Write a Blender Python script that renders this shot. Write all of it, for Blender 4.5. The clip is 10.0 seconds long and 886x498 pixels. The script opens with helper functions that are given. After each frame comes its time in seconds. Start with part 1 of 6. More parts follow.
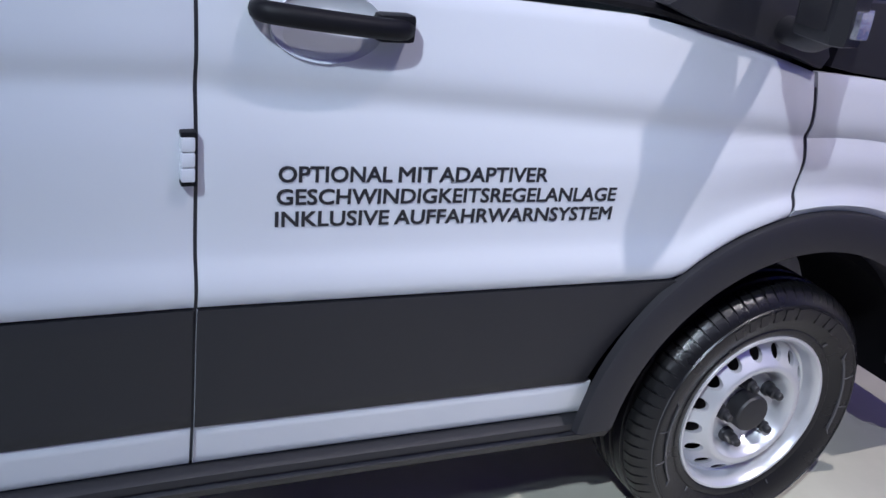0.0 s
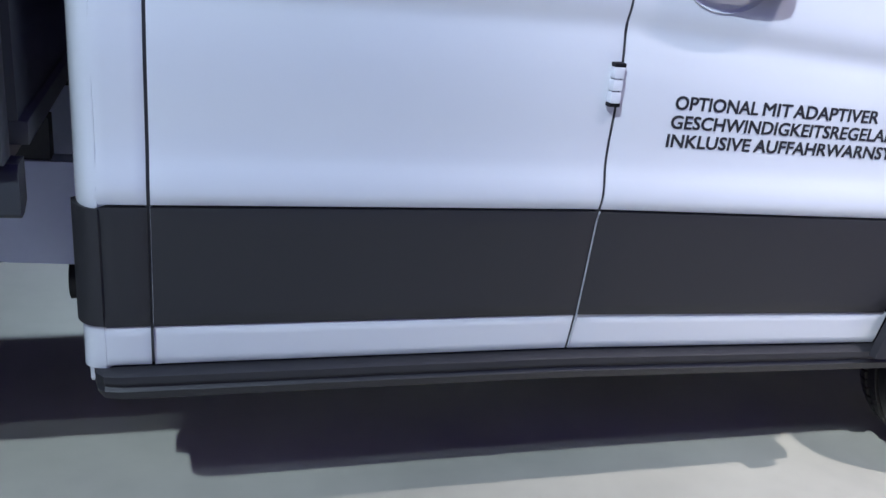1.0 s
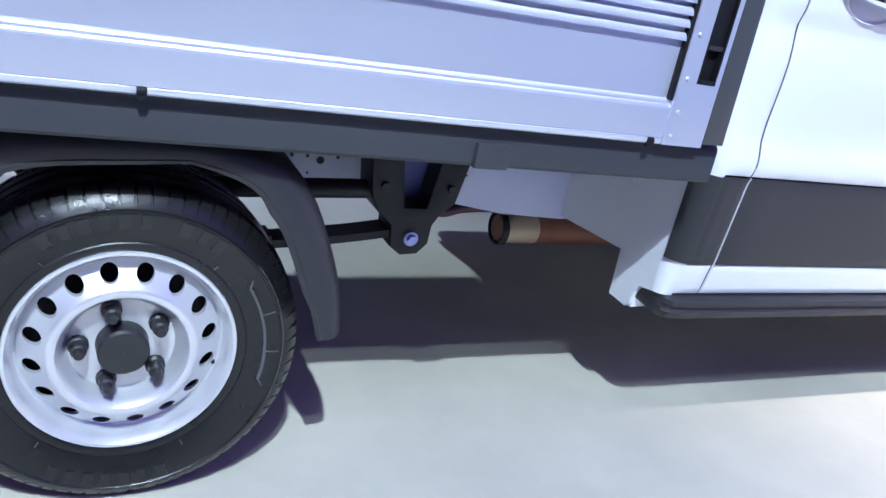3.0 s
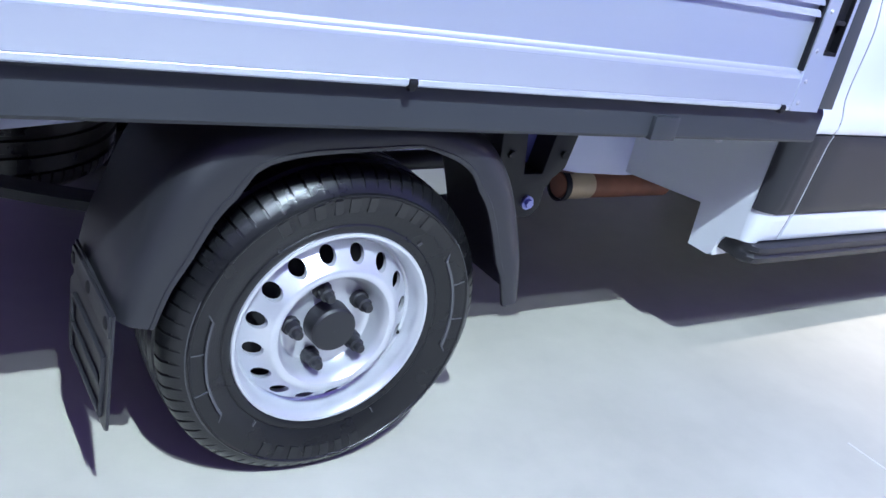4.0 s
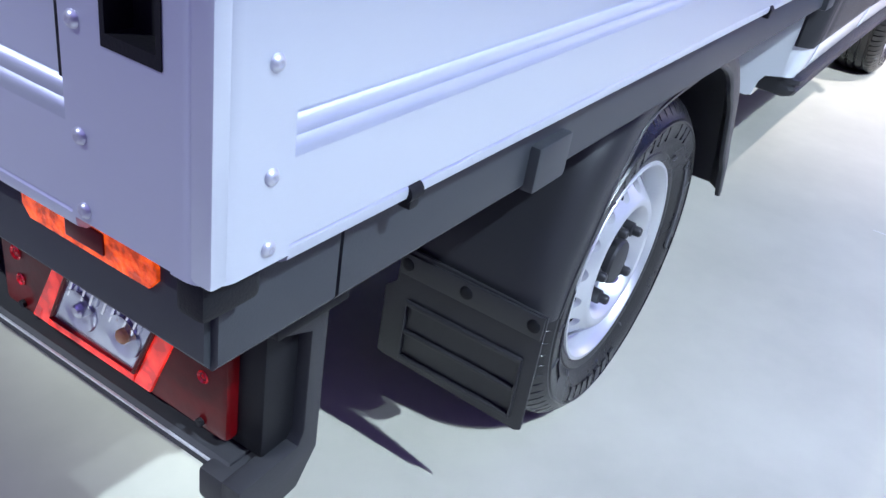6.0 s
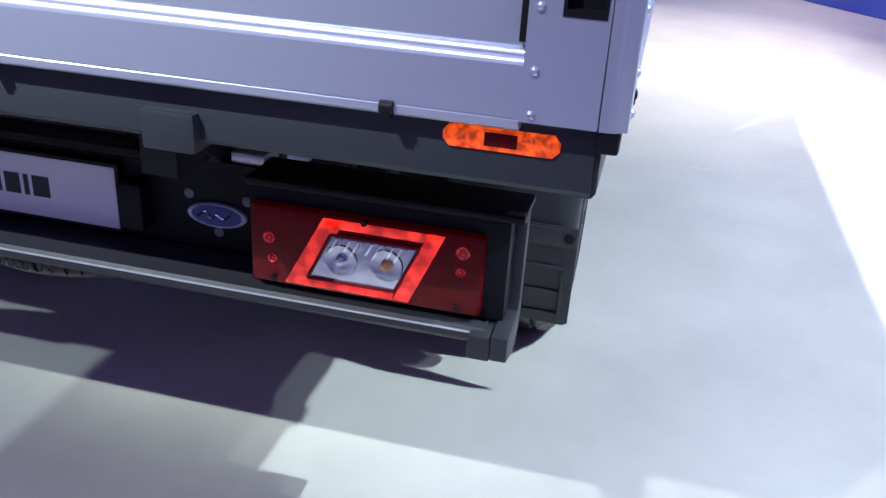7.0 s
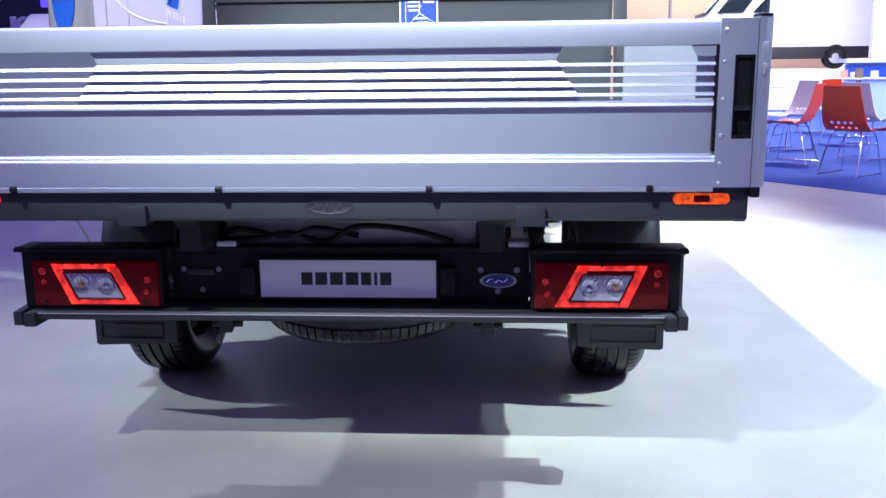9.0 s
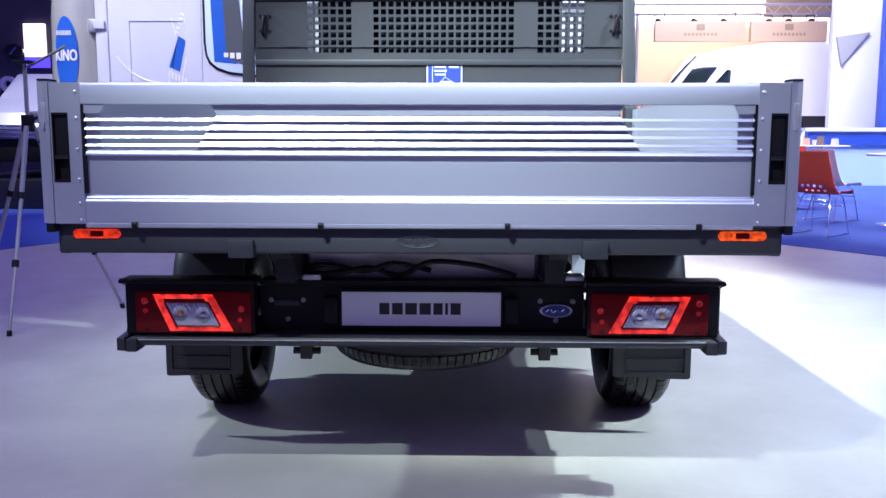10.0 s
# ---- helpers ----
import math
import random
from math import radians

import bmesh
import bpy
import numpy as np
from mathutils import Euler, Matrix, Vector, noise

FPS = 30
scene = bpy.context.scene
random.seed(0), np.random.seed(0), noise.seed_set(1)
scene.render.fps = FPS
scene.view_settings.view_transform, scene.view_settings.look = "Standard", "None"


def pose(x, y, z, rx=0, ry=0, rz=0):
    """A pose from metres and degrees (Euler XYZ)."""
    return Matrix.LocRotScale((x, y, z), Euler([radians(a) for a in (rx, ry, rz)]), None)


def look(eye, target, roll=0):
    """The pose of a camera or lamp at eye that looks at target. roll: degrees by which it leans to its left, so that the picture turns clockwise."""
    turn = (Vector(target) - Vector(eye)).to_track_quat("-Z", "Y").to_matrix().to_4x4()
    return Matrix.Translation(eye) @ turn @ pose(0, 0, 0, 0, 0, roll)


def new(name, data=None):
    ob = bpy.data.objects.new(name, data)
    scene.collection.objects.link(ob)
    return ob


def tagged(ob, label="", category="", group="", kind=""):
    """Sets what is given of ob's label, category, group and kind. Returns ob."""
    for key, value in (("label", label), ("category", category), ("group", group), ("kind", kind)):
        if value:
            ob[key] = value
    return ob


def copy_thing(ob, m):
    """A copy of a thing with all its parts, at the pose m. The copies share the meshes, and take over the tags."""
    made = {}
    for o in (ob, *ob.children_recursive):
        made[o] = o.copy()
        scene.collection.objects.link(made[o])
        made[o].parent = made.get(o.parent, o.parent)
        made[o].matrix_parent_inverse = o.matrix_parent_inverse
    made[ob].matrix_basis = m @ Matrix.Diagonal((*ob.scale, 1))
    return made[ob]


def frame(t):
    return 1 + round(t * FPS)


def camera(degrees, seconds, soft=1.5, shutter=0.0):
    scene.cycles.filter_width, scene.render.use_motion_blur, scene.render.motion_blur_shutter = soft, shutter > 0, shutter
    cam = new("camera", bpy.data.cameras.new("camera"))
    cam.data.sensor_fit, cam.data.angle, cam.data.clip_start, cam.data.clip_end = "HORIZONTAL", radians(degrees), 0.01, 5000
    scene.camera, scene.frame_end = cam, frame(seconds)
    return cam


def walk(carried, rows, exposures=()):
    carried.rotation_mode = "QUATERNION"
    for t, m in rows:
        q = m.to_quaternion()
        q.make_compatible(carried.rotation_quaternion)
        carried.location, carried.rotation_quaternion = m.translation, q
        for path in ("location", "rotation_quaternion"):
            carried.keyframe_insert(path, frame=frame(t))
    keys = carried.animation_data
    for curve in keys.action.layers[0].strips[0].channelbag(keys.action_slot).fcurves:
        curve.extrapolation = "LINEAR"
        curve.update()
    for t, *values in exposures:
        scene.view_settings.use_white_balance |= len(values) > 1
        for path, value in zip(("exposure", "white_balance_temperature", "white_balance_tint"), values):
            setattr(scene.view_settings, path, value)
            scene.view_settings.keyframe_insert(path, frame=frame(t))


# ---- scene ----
cam = camera(53.8, 10.0)
PATH = [
    (0, (-1.182, -1.229, 1.44), (-0.362, 0.425, 0.67), 7.0),
    (0.5, (-1.441, -1.368, 1.405), (-0.673, 0.323, 0.662), 7.6),
    (1, (-1.762, -1.459, 1.295), (-1.198, 0.323, 0.584), 5.8),
    (1.5, (-2.197, -1.403, 1.291), (-1.614, 0.359, 0.547), 7.4),
    (2, (-2.585, -1.436, 1.26), (-1.954, 0.321, 0.542), 8.8),
    (2.5, (-2.987, -1.515, 1.254), (-2.2, 0.193, 0.573), 11.3),
    (3, (-3.368, -1.471, 1.246), (-2.507, 0.182, 0.52), 11.7),
    (3.2, (-3.514, -1.45, 1.242), (-2.623, 0.182, 0.504), 11.8),
    (4.5, (-4.222, -1.049, 1.198), (-2.964, 0.264, 0.364), 12.2),
    (5, (-4.439, -0.832, 1.185), (-3.085, 0.344, 0.301), 10.1),
    (5.5, (-4.559, -0.593, 1.177), (-3.098, 0.407, 0.246), 9.5),
    (5.8, (-4.627, -0.459, 1.185), (-3.158, 0.450, 0.177), 9.9),
    (6, (-4.692, -0.374, 1.19), (-3.183, 0.468, 0.183), 9.7),
    (6.2, (-4.794, -0.298, 1.182), (-3.262, 0.473, 0.153), 6.8),
    (7.3, (-5.577, 0.004, 1.182), (-3.747, 0.316, 0.438), 3.0),
    (7.5, (-5.721, 0.078, 1.188), (-3.866, 0.374, 0.5), 1.8),
    (8, (-6.058, 0.298, 1.197), (-4.158, 0.496, 0.604), -0.1),
    (8.5, (-6.348, 0.433, 1.19), (-4.423, 0.604, 0.675), -0.3),
    (9, (-6.602, 0.591, 1.197), (-4.647, 0.716, 0.791), -0.6),
    (9.5, (-6.809, 0.796, 1.178), (-4.836, 0.855, 0.857), -1.3),
    (10, (-6.935, 0.904, 1.164), (-4.952, 0.943, 0.901), 0.1),
]
EXPOSURE = [(0.0, -1.32), (0.5, -1.19), (1.0, -0.92), (1.5, -0.55), (2.0, -0.22), (3.0, 0.22), (4.5, 0.27), (5.5, 0.25), (6.2, 0.0), (7.5, 0.05), (8.0, 0.2), (9.0, 0.15), (10.0, 0.05)]
walk(cam, [(t, look(eye, target, roll)) for t, eye, target, roll in PATH], EXPOSURE)

# ---- light: hall spots high on the trusses, dim hall behind ----
world = bpy.data.worlds.new("hall_air")
scene.world = world
world.use_nodes = True
world.node_tree.nodes["Background"].inputs[0].default_value = (0.20, 0.12, 1.0, 1)
world.node_tree.nodes["Background"].inputs[1].default_value = 0.02


def spot(name, eye, target, watts, colour, size=60, radius=0.12, blend=0.5):
    lamp = bpy.data.lights.new(name, "SPOT")
    lamp.energy, lamp.color, lamp.shadow_soft_size = watts, colour, radius
    lamp.spot_size, lamp.spot_blend = radians(size), blend
    ob = new(name, lamp)
    ob.matrix_world = look(eye, target)
    return ob


COOL = (0.77, 0.82, 0.94)
NEUTRAL = (1.0, 0.95, 1.0)
COLD = (0.64, 0.80, 0.95)
REAR = (0.74, 0.86, 0.93)
spot("hall_spot_key", (-4.3, -3.93, 6.0), (-2.6, -0.8, 0.2), 3150, COLD, 48, 0.05, 0.3)
spot("hall_spot_key_twin", (-4.3, -4.45, 6.0), (-2.6, -0.8, 0.2), 560, COLD, 48, 0.05, 0.3)
spot("hall_spot_key_front", (-4.42, -4.0, 6.05), (0.9, -0.2, 0.9), 3300, COOL, 30, 0.05, 1.0)
spot("hall_spot_rear_left", (-9.4, 4.0, 8.16), (-4.3, 1.42, 2.68), 11500, REAR, 20, 0.07, 0.7)
spot("hall_spot_rear_flood", (-9.4, 4.0, 8.16), (-3.0, 0.0, 0.0), 1850, REAR, 44, 0.07, 0.4)
spot("hall_spot_left", (-2.63, 6.26, 4.14), (-2.6, -0.6, 0.0), 1550, COLD, 48, 0.06, 1.0)
spot("hall_spot_front", (2.6, -4.2, 10.3), (0.75, -0.2, 0.8), 7600, NEUTRAL, 25, 0.12, 1.0)


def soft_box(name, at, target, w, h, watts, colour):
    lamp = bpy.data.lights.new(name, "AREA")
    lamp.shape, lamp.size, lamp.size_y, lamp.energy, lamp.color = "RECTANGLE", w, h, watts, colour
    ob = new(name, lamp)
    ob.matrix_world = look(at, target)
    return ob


# blue ambient fill: two wide unseen area lamps, added under the hall roof
for fill_x, fill_colour in ((-14.0, (0.36, 0.29, 0.98)), (14.0, (0.22, 0.15, 1.0))):
    soft_box("ambient_fill", (fill_x, 0.0, 11.8), (fill_x, 0.001, 0.0), 26.0, 40.0, 3100, fill_colour)
soft_box("stand_lights_right", (10.0, -7.0, 8.8), (15.0, -8.5, 1.5), 8.0, 6.0, 3000, (0.95, 0.95, 1.0))
soft_box("stand_lights_back", (27.6, -9.0, 9.6), (33.0, -9.0, 4.0), 8.0, 1.5, 3200, (1.0, 0.97, 0.95))
soft_box("stand_lights_warm", (22.5, -7.5, 8.5), (27.0, -7.0, 3.0), 5.0, 1.0, 900, (1.0, 0.78, 0.55))
spot("stand_light_cafe", (-2.4, -6.4, 4.2), (4.6, -4.0, 0.6), 3600, (0.95, 0.92, 1.0), 38, 0.3, 0.8)
spot("stand_light_left", (-2.5, 6.0, 7.5), (3.2, 4.3, 1.9), 3600, (0.85, 0.88, 1.0), 34, 0.1, 0.8)

spot("stand_light_car", (4.0, 10.0, 7.0), (7.2, 8.2, 1.2), 1800, (0.92, 0.95, 1.0), 40, 0.15, 0.7)

# ---- materials ----
MATS = {}


def mat(name, base, rough=0.5, metal=0.0, grain=0.0, grain_scale=60.0, stain=0.0, stain_scale=2.0, bump=0.0, bump_scale=200.0,
        coat=0.0, emit=None, glow=0.0, glow_grain=0.0, stain_detail=5, alpha=None, spec=0.5, glass=0.0, noise_stretch=(1, 1, 1)):
    """A procedural surface: base colour with grain and stains at two scales, roughness that follows them, and fine relief."""
    if name in MATS:
        return MATS[name]
    m = bpy.data.materials.new(name)
    m.use_nodes = True
    nt = m.node_tree
    b = nt.nodes["Principled BSDF"]
    b.inputs["Base Color"].default_value = (*base, 1)
    b.inputs["Roughness"].default_value = rough
    b.inputs["Metallic"].default_value = metal
    b.inputs["Specular IOR Level"].default_value = spec
    b.inputs["Coat Weight"].default_value = coat
    b.inputs["Coat Roughness"].default_value = 0.06
    b.inputs["Transmission Weight"].default_value = glass
    tc = nt.nodes.new("ShaderNodeTexCoord")
    mp = nt.nodes.new("ShaderNodeMapping")
    mp.inputs["Scale"].default_value = noise_stretch
    nt.links.new(tc.outputs["Object"], mp.inputs[0])

    def tex(scale, detail):
        n = nt.nodes.new("ShaderNodeTexNoise")
        n.inputs["Scale"].default_value, n.inputs["Detail"].default_value = scale, detail
        nt.links.new(mp.outputs[0], n.inputs["Vector"])
        return n.outputs["Fac"]

    if grain or stain:
        g, st = tex(grain_scale, 3), tex(stain_scale, stain_detail)
        ma = nt.nodes.new("ShaderNodeMath"); ma.operation = "MULTIPLY_ADD"
        nt.links.new(g, ma.inputs[0]); ma.inputs[1].default_value = grain; ma.inputs[2].default_value = 1 - grain * 0.5 - stain * 0.5
        mb = nt.nodes.new("ShaderNodeMath"); mb.operation = "MULTIPLY_ADD"
        nt.links.new(st, mb.inputs[0]); mb.inputs[1].default_value = stain; nt.links.new(ma.outputs[0], mb.inputs[2])
        mx = nt.nodes.new("ShaderNodeMix"); mx.data_type = "RGBA"; mx.blend_type = "MULTIPLY"
        mx.inputs["Factor"].default_value = 1.0
        mx.inputs[6].default_value = (*base, 1)
        nt.links.new(mb.outputs[0], mx.inputs[7])
        nt.links.new(mx.outputs[2], b.inputs["Base Color"])
        mr = nt.nodes.new("ShaderNodeMapRange")
        nt.links.new(st, mr.inputs[0])
        mr.inputs[1].default_value, mr.inputs[2].default_value = 0.1, 0.9
        mr.inputs[3].default_value, mr.inputs[4].default_value = rough * 0.85, min(1, rough * 1.18)
        nt.links.new(mr.outputs[0], b.inputs["Roughness"])
    if bump:
        bp = nt.nodes.new("ShaderNodeBump")
        bp.inputs["Strength"].default_value, bp.inputs["Distance"].default_value = bump, 0.002
        nt.links.new(tex(bump_scale, 4), bp.inputs["Height"])
        nt.links.new(bp.outputs[0], b.inputs["Normal"])
    if emit:
        b.inputs["Emission Color"].default_value = (*emit, 1)
        b.inputs["Emission Strength"].default_value = glow
        if glow_grain:
            me = nt.nodes.new("ShaderNodeMapRange")
            nt.links.new(tex(glow_grain, 2), me.inputs[0])
            me.inputs[1].default_value, me.inputs[2].default_value = 0.38, 0.66
            me.inputs[3].default_value, me.inputs[4].default_value = glow * 0.35, glow * 1.5
            nt.links.new(me.outputs[0], b.inputs["Emission Strength"])
    MATS[name] = m
    return m


PAINT = mat("white_van_paint", (0.68, 0.70, 0.75), 0.30, coat=0.6, grain=0.01, grain_scale=300, stain=0.02, stain_scale=1.5)
PLASTIC = mat("dark_grey_plastic", (0.020, 0.020, 0.024), 0.5, grain=0.12, grain_scale=500, stain=0.1, bump=0.25, bump_scale=900)
GUARD = mat("mudguard_plastic", (0.020, 0.020, 0.0235), 0.40, grain=0.12, grain_scale=500, stain=0.12, bump=0.25, bump_scale=900)
RAIL = mat("charcoal_powder_coat", (0.029, 0.032, 0.038), 0.48, grain=0.1, grain_scale=400, stain=0.12, bump=0.15, bump_scale=700)
ALU = mat("anodised_aluminium", (0.61, 0.645, 0.73), 0.37, metal=0.62, grain=0.03, grain_scale=90, stain=0.05, stain_scale=1.2, noise_stretch=(1, 1, 14))
# the brushed finish spreads highlights along the boards
grain_dir = ALU.node_tree.nodes.new("ShaderNodeCombineXYZ")
grain_dir.inputs[0].default_value = grain_dir.inputs[1].default_value = 0.7
ALU.node_tree.nodes["Principled BSDF"].inputs["Anisotropic"].default_value = 0.75
ALU.node_tree.links.new(grain_dir.outputs[0], ALU.node_tree.nodes["Principled BSDF"].inputs["Tangent"])
RUBBER = mat("tyre_rubber", (0.0085, 0.0085, 0.0095), 0.28, spec=0.45, grain=0.2, grain_scale=120, stain=0.25, stain_scale=9, bump=0.3, bump_scale=300)
LETTER_RUBBER = mat("raised_tyre_letters", (0.011, 0.011, 0.012), 0.28, spec=0.5)
PALE_RUBBER = mat("pale_tyre_ribs", (0.075, 0.075, 0.08), 0.30, spec=0.5)
STEEL = mat("silver_wheel_paint", (0.66, 0.67, 0.70), 0.30, metal=0.60, grain=0.04, grain_scale=200, stain=0.08, stain_scale=7)
BLACK = mat("black_plastic", (0.008, 0.008, 0.010), 0.5, spec=0.2, grain=0.15, grain_scale=300, bump=0.15, bump_scale=500)
UNDER = mat("black_chassis_coat", (0.016, 0.016, 0.018), 0.5, spec=0.35, grain=0.2, grain_scale=80, stain=0.3, stain_scale=8)
FRAME = mat("chassis_grey_paint", (0.58, 0.61, 0.82), 0.45, grain=0.04, stain=0.1, stain_scale=4)
CHROME = mat("chrome", (0.85, 0.85, 0.87), 0.12, metal=1.0)
RED = mat("red_lamp_lens", (0.085, 0.0015, 0.003), 0.30, spec=0.2, emit=(1.0, 0.008, 0.015), glow=0.012, grain=0.9, grain_scale=45, stain=0.6, stain_scale=16, bump=0.08, bump_scale=120)
RED_LIT = mat("red_light_guide", (0.6, 0.02, 0.02), 0.2, emit=(1.0, 0.040, 0.026), glow=0.82, glow_grain=40)
AMBER = mat("amber_lamp_lens", (0.55, 0.04, 0.008), 0.25, emit=(1.0, 0.105, 0.006), glow=0.72, glow_grain=110, bump=0.9, bump_scale=150, grain=0.5, grain_scale=120)
CLEAR = mat("clear_lamp_reflector", (0.62, 0.63, 0.68), 0.22, metal=0.8, grain=0.5, grain_scale=60, bump=0.8, bump_scale=90)
WINDOW = mat("clear_lamp_window", (0.58, 0.60, 0.68), 0.20, metal=0.75, grain=0.5, grain_scale=50, bump=0.3, bump_scale=70)
PLATE = mat("plate_white", (0.82, 0.81, 0.86), 0.4)
INK = mat("black_ink", (0.02, 0.02, 0.025), 0.5)
BADGE = mat("badge_blue", (0.02, 0.05, 0.22), 0.25)
GLASS = mat("tinted_glass", (0.02, 0.03, 0.035), 0.05, coat=1.0)
RUST = mat("heat_stained_steel", (0.50, 0.40, 0.27), 0.45, metal=0.3, grain=0.5, grain_scale=14, stain=0.9, stain_scale=6)
HUB = mat("dull_black_cap", (0.018, 0.018, 0.02), 0.45)


# ---- mesh helpers ----
def box(bm, x0, x1, y0, y1, z0, z1, bevel=0.0, turn=None):
    """Adds a box, with rounded edges if asked, to a bmesh."""
    m = Matrix.Translation(((x0 + x1) / 2, (y0 + y1) / 2, (z0 + z1) / 2))
    if turn:
        m = m @ turn
    r = bmesh.ops.create_cube(bm, size=1, matrix=m @ Matrix.Diagonal((abs(x1 - x0), abs(y1 - y0), abs(z1 - z0), 1)))
    if bevel:
        edges = {e for v in r["verts"] for e in v.link_edges}
        bmesh.ops.bevel(bm, geom=list(edges), offset=bevel, segments=2, affect="EDGES", profile=0.6)
    return bm


def boxm(*a, **k):
    return box(bmesh.new(), *a, **k)


def prism(bm, pts, axis, a, b, bevel=0.0):
    """Extrudes a polygon along an axis. pts are (x, z) for axis y, (y, z) for x, (x, y) for z."""
    def at(p, w):
        return {"y": (p[0], w, p[1]), "x": (w, p[0], p[1]), "z": (p[0], p[1], w)}[axis]
    lo = [bm.verts.new(at(p, a)) for p in pts]
    hi = [bm.verts.new(at(p, b)) for p in pts]
    n = len(pts)
    faces = [bm.faces.new(lo), bm.faces.new(hi[::-1])]
    faces += [bm.faces.new((lo[i], hi[i], hi[(i + 1) % n], lo[(i + 1) % n])) for i in range(n)]
    bmesh.ops.recalc_face_normals(bm, faces=faces)
    if bevel:
        edges = list(faces[0].edges) + list(faces[1].edges)
        bmesh.ops.bevel(bm, geom=edges, offset=bevel, segments=2, affect="EDGES", profile=0.6)
    return bm


def lathe(bm, profile, n=48, m=Matrix()):
    """Turns a profile of (radius, y) round the y axis."""
    rings = []
    for r, y in profile:
        rings.append([bm.verts.new(m @ Vector((r * math.cos(2 * math.pi * i / n), y, r * math.sin(2 * math.pi * i / n)))) for i in range(n)])
    for p, q in zip(rings, rings[1:]):
        for i in range(n):
            bm.faces.new((p[i], q[i], q[(i + 1) % n], p[(i + 1) % n]))
    return bm


def tube(bm, pts, r, n=10):
    """A bent round bar through points, closed at both ends."""
    pts = [Vector(p) for p in pts]
    rings = []
    for i, p in enumerate(pts):
        d = (pts[min(i + 1, len(pts) - 1)] - pts[max(i - 1, 0)]).normalized()
        side = d.cross(Vector((0, 0, 1)))
        side = side.normalized() if side.length > 1e-3 else Vector((1, 0, 0))
        up = side.cross(d)
        rings.append([bm.verts.new(p + r * (side * math.cos(2 * math.pi * k / n) + up * math.sin(2 * math.pi * k / n))) for k in range(n)])
    for p, q in zip(rings, rings[1:]):
        for k in range(n):
            bm.faces.new((p[k], p[(k + 1) % n], q[(k + 1) % n], q[k]))
    bm.faces.new(rings[0][::-1])
    bm.faces.new(rings[-1])
    return bm


def cyl(bm, a, b, r, n=16):
    return tube(bm, [a, b], r, n)


def smooth_path(pts, steps=6):
    """Points of a soft curve through the given ones."""
    P = [Vector(p) for p in pts]
    out = []
    for i in range(len(P) - 1):
        p0, p1, p2, p3 = P[max(i - 1, 0)], P[i], P[i + 1], P[min(i + 2, len(P) - 1)]
        for k in range(steps):
            t = k / steps
            out.append(0.5 * (2 * p1 + (p2 - p0) * t + (2 * p0 - 5 * p1 + 4 * p2 - p3) * t * t + (3 * p1 - p0 - 3 * p2 + p3) * t ** 3))
    return out + [P[-1]]


def mirrored(bm):
    """A copy of a bmesh on the truck's other side."""
    out = bm.copy()
    for v in out.verts:
        v.co.y = 2 * MID - v.co.y
    bmesh.ops.reverse_faces(out, faces=out.faces[:])
    return out


def finish(name, bm, material, soft=True):
    me = bpy.data.meshes.new(name)
    bm.to_mesh(me)
    bm.free()
    me.materials.append(material)
    if soft:
        me.polygons.foreach_set("use_smooth", [True] * len(me.polygons))
        me.set_sharp_from_angle(angle=radians(32))
    return new(name, me)


def part(name, bm, material, parent, label=""):
    """Links a bmesh, whose places are in the world, as one mesh under a thing or under a part of it."""
    ob = finish(name, bm, material)
    ob.parent = parent
    if parent.type == "EMPTY":
        ob.matrix_parent_inverse = parent.matrix_basis.inverted()
    if label:
        ob["label"] = label
    return ob


def thing(name, at, label, category, group=""):
    ob = new(name)
    ob.matrix_basis = Matrix.Translation(at)
    ob.empty_display_size = 0.1
    return tagged(ob, label, category, group)


def words(text, size, slant=0.0, bold=0.0, depth=0.001, width=None):
    """Flat letters of the built-in font as a bmesh in the xz plane, facing -y, from the origin; stretched to a width."""
    cu = bpy.data.curves.new("letters", "FONT")
    cu.body, cu.size, cu.shear, cu.extrude = text, size, slant, depth
    cu.resolution_u = 3
    tmp = new("letters_tmp", cu)
    me = bpy.data.meshes.new_from_object(tmp.evaluated_get(bpy.context.evaluated_depsgraph_get()))
    bpy.data.objects.remove(tmp)
    bpy.data.curves.remove(cu)
    bm = bmesh.new()
    bm.from_mesh(me)
    bpy.data.meshes.remove(me)
    xs = [v.co.x for v in bm.verts]
    k = width / (max(xs) - min(xs)) if width else 1.0
    for v in bm.verts:
        v.co = Vector(((v.co.x - min(xs)) * k, -v.co.z, v.co.y))
    # bolder strokes: the letters laid over themselves, a hair apart
    if bold:
        base = bm.copy()
        for i, (dx, dz) in enumerate(((-1, 0.8), (1, 0.8), (-1, -0.8), (1, -0.8))):
            shifted = base.copy()
            for v in shifted.verts:
                v.co += Vector((dx * bold, -0.00004 * (i + 1), dz * bold))
            tmp_mesh = bpy.data.meshes.new("letters_tmp")
            shifted.to_mesh(tmp_mesh)
            shifted.free()
            bm.from_mesh(tmp_mesh)
            bpy.data.meshes.remove(tmp_mesh)
        base.free()
    return bm


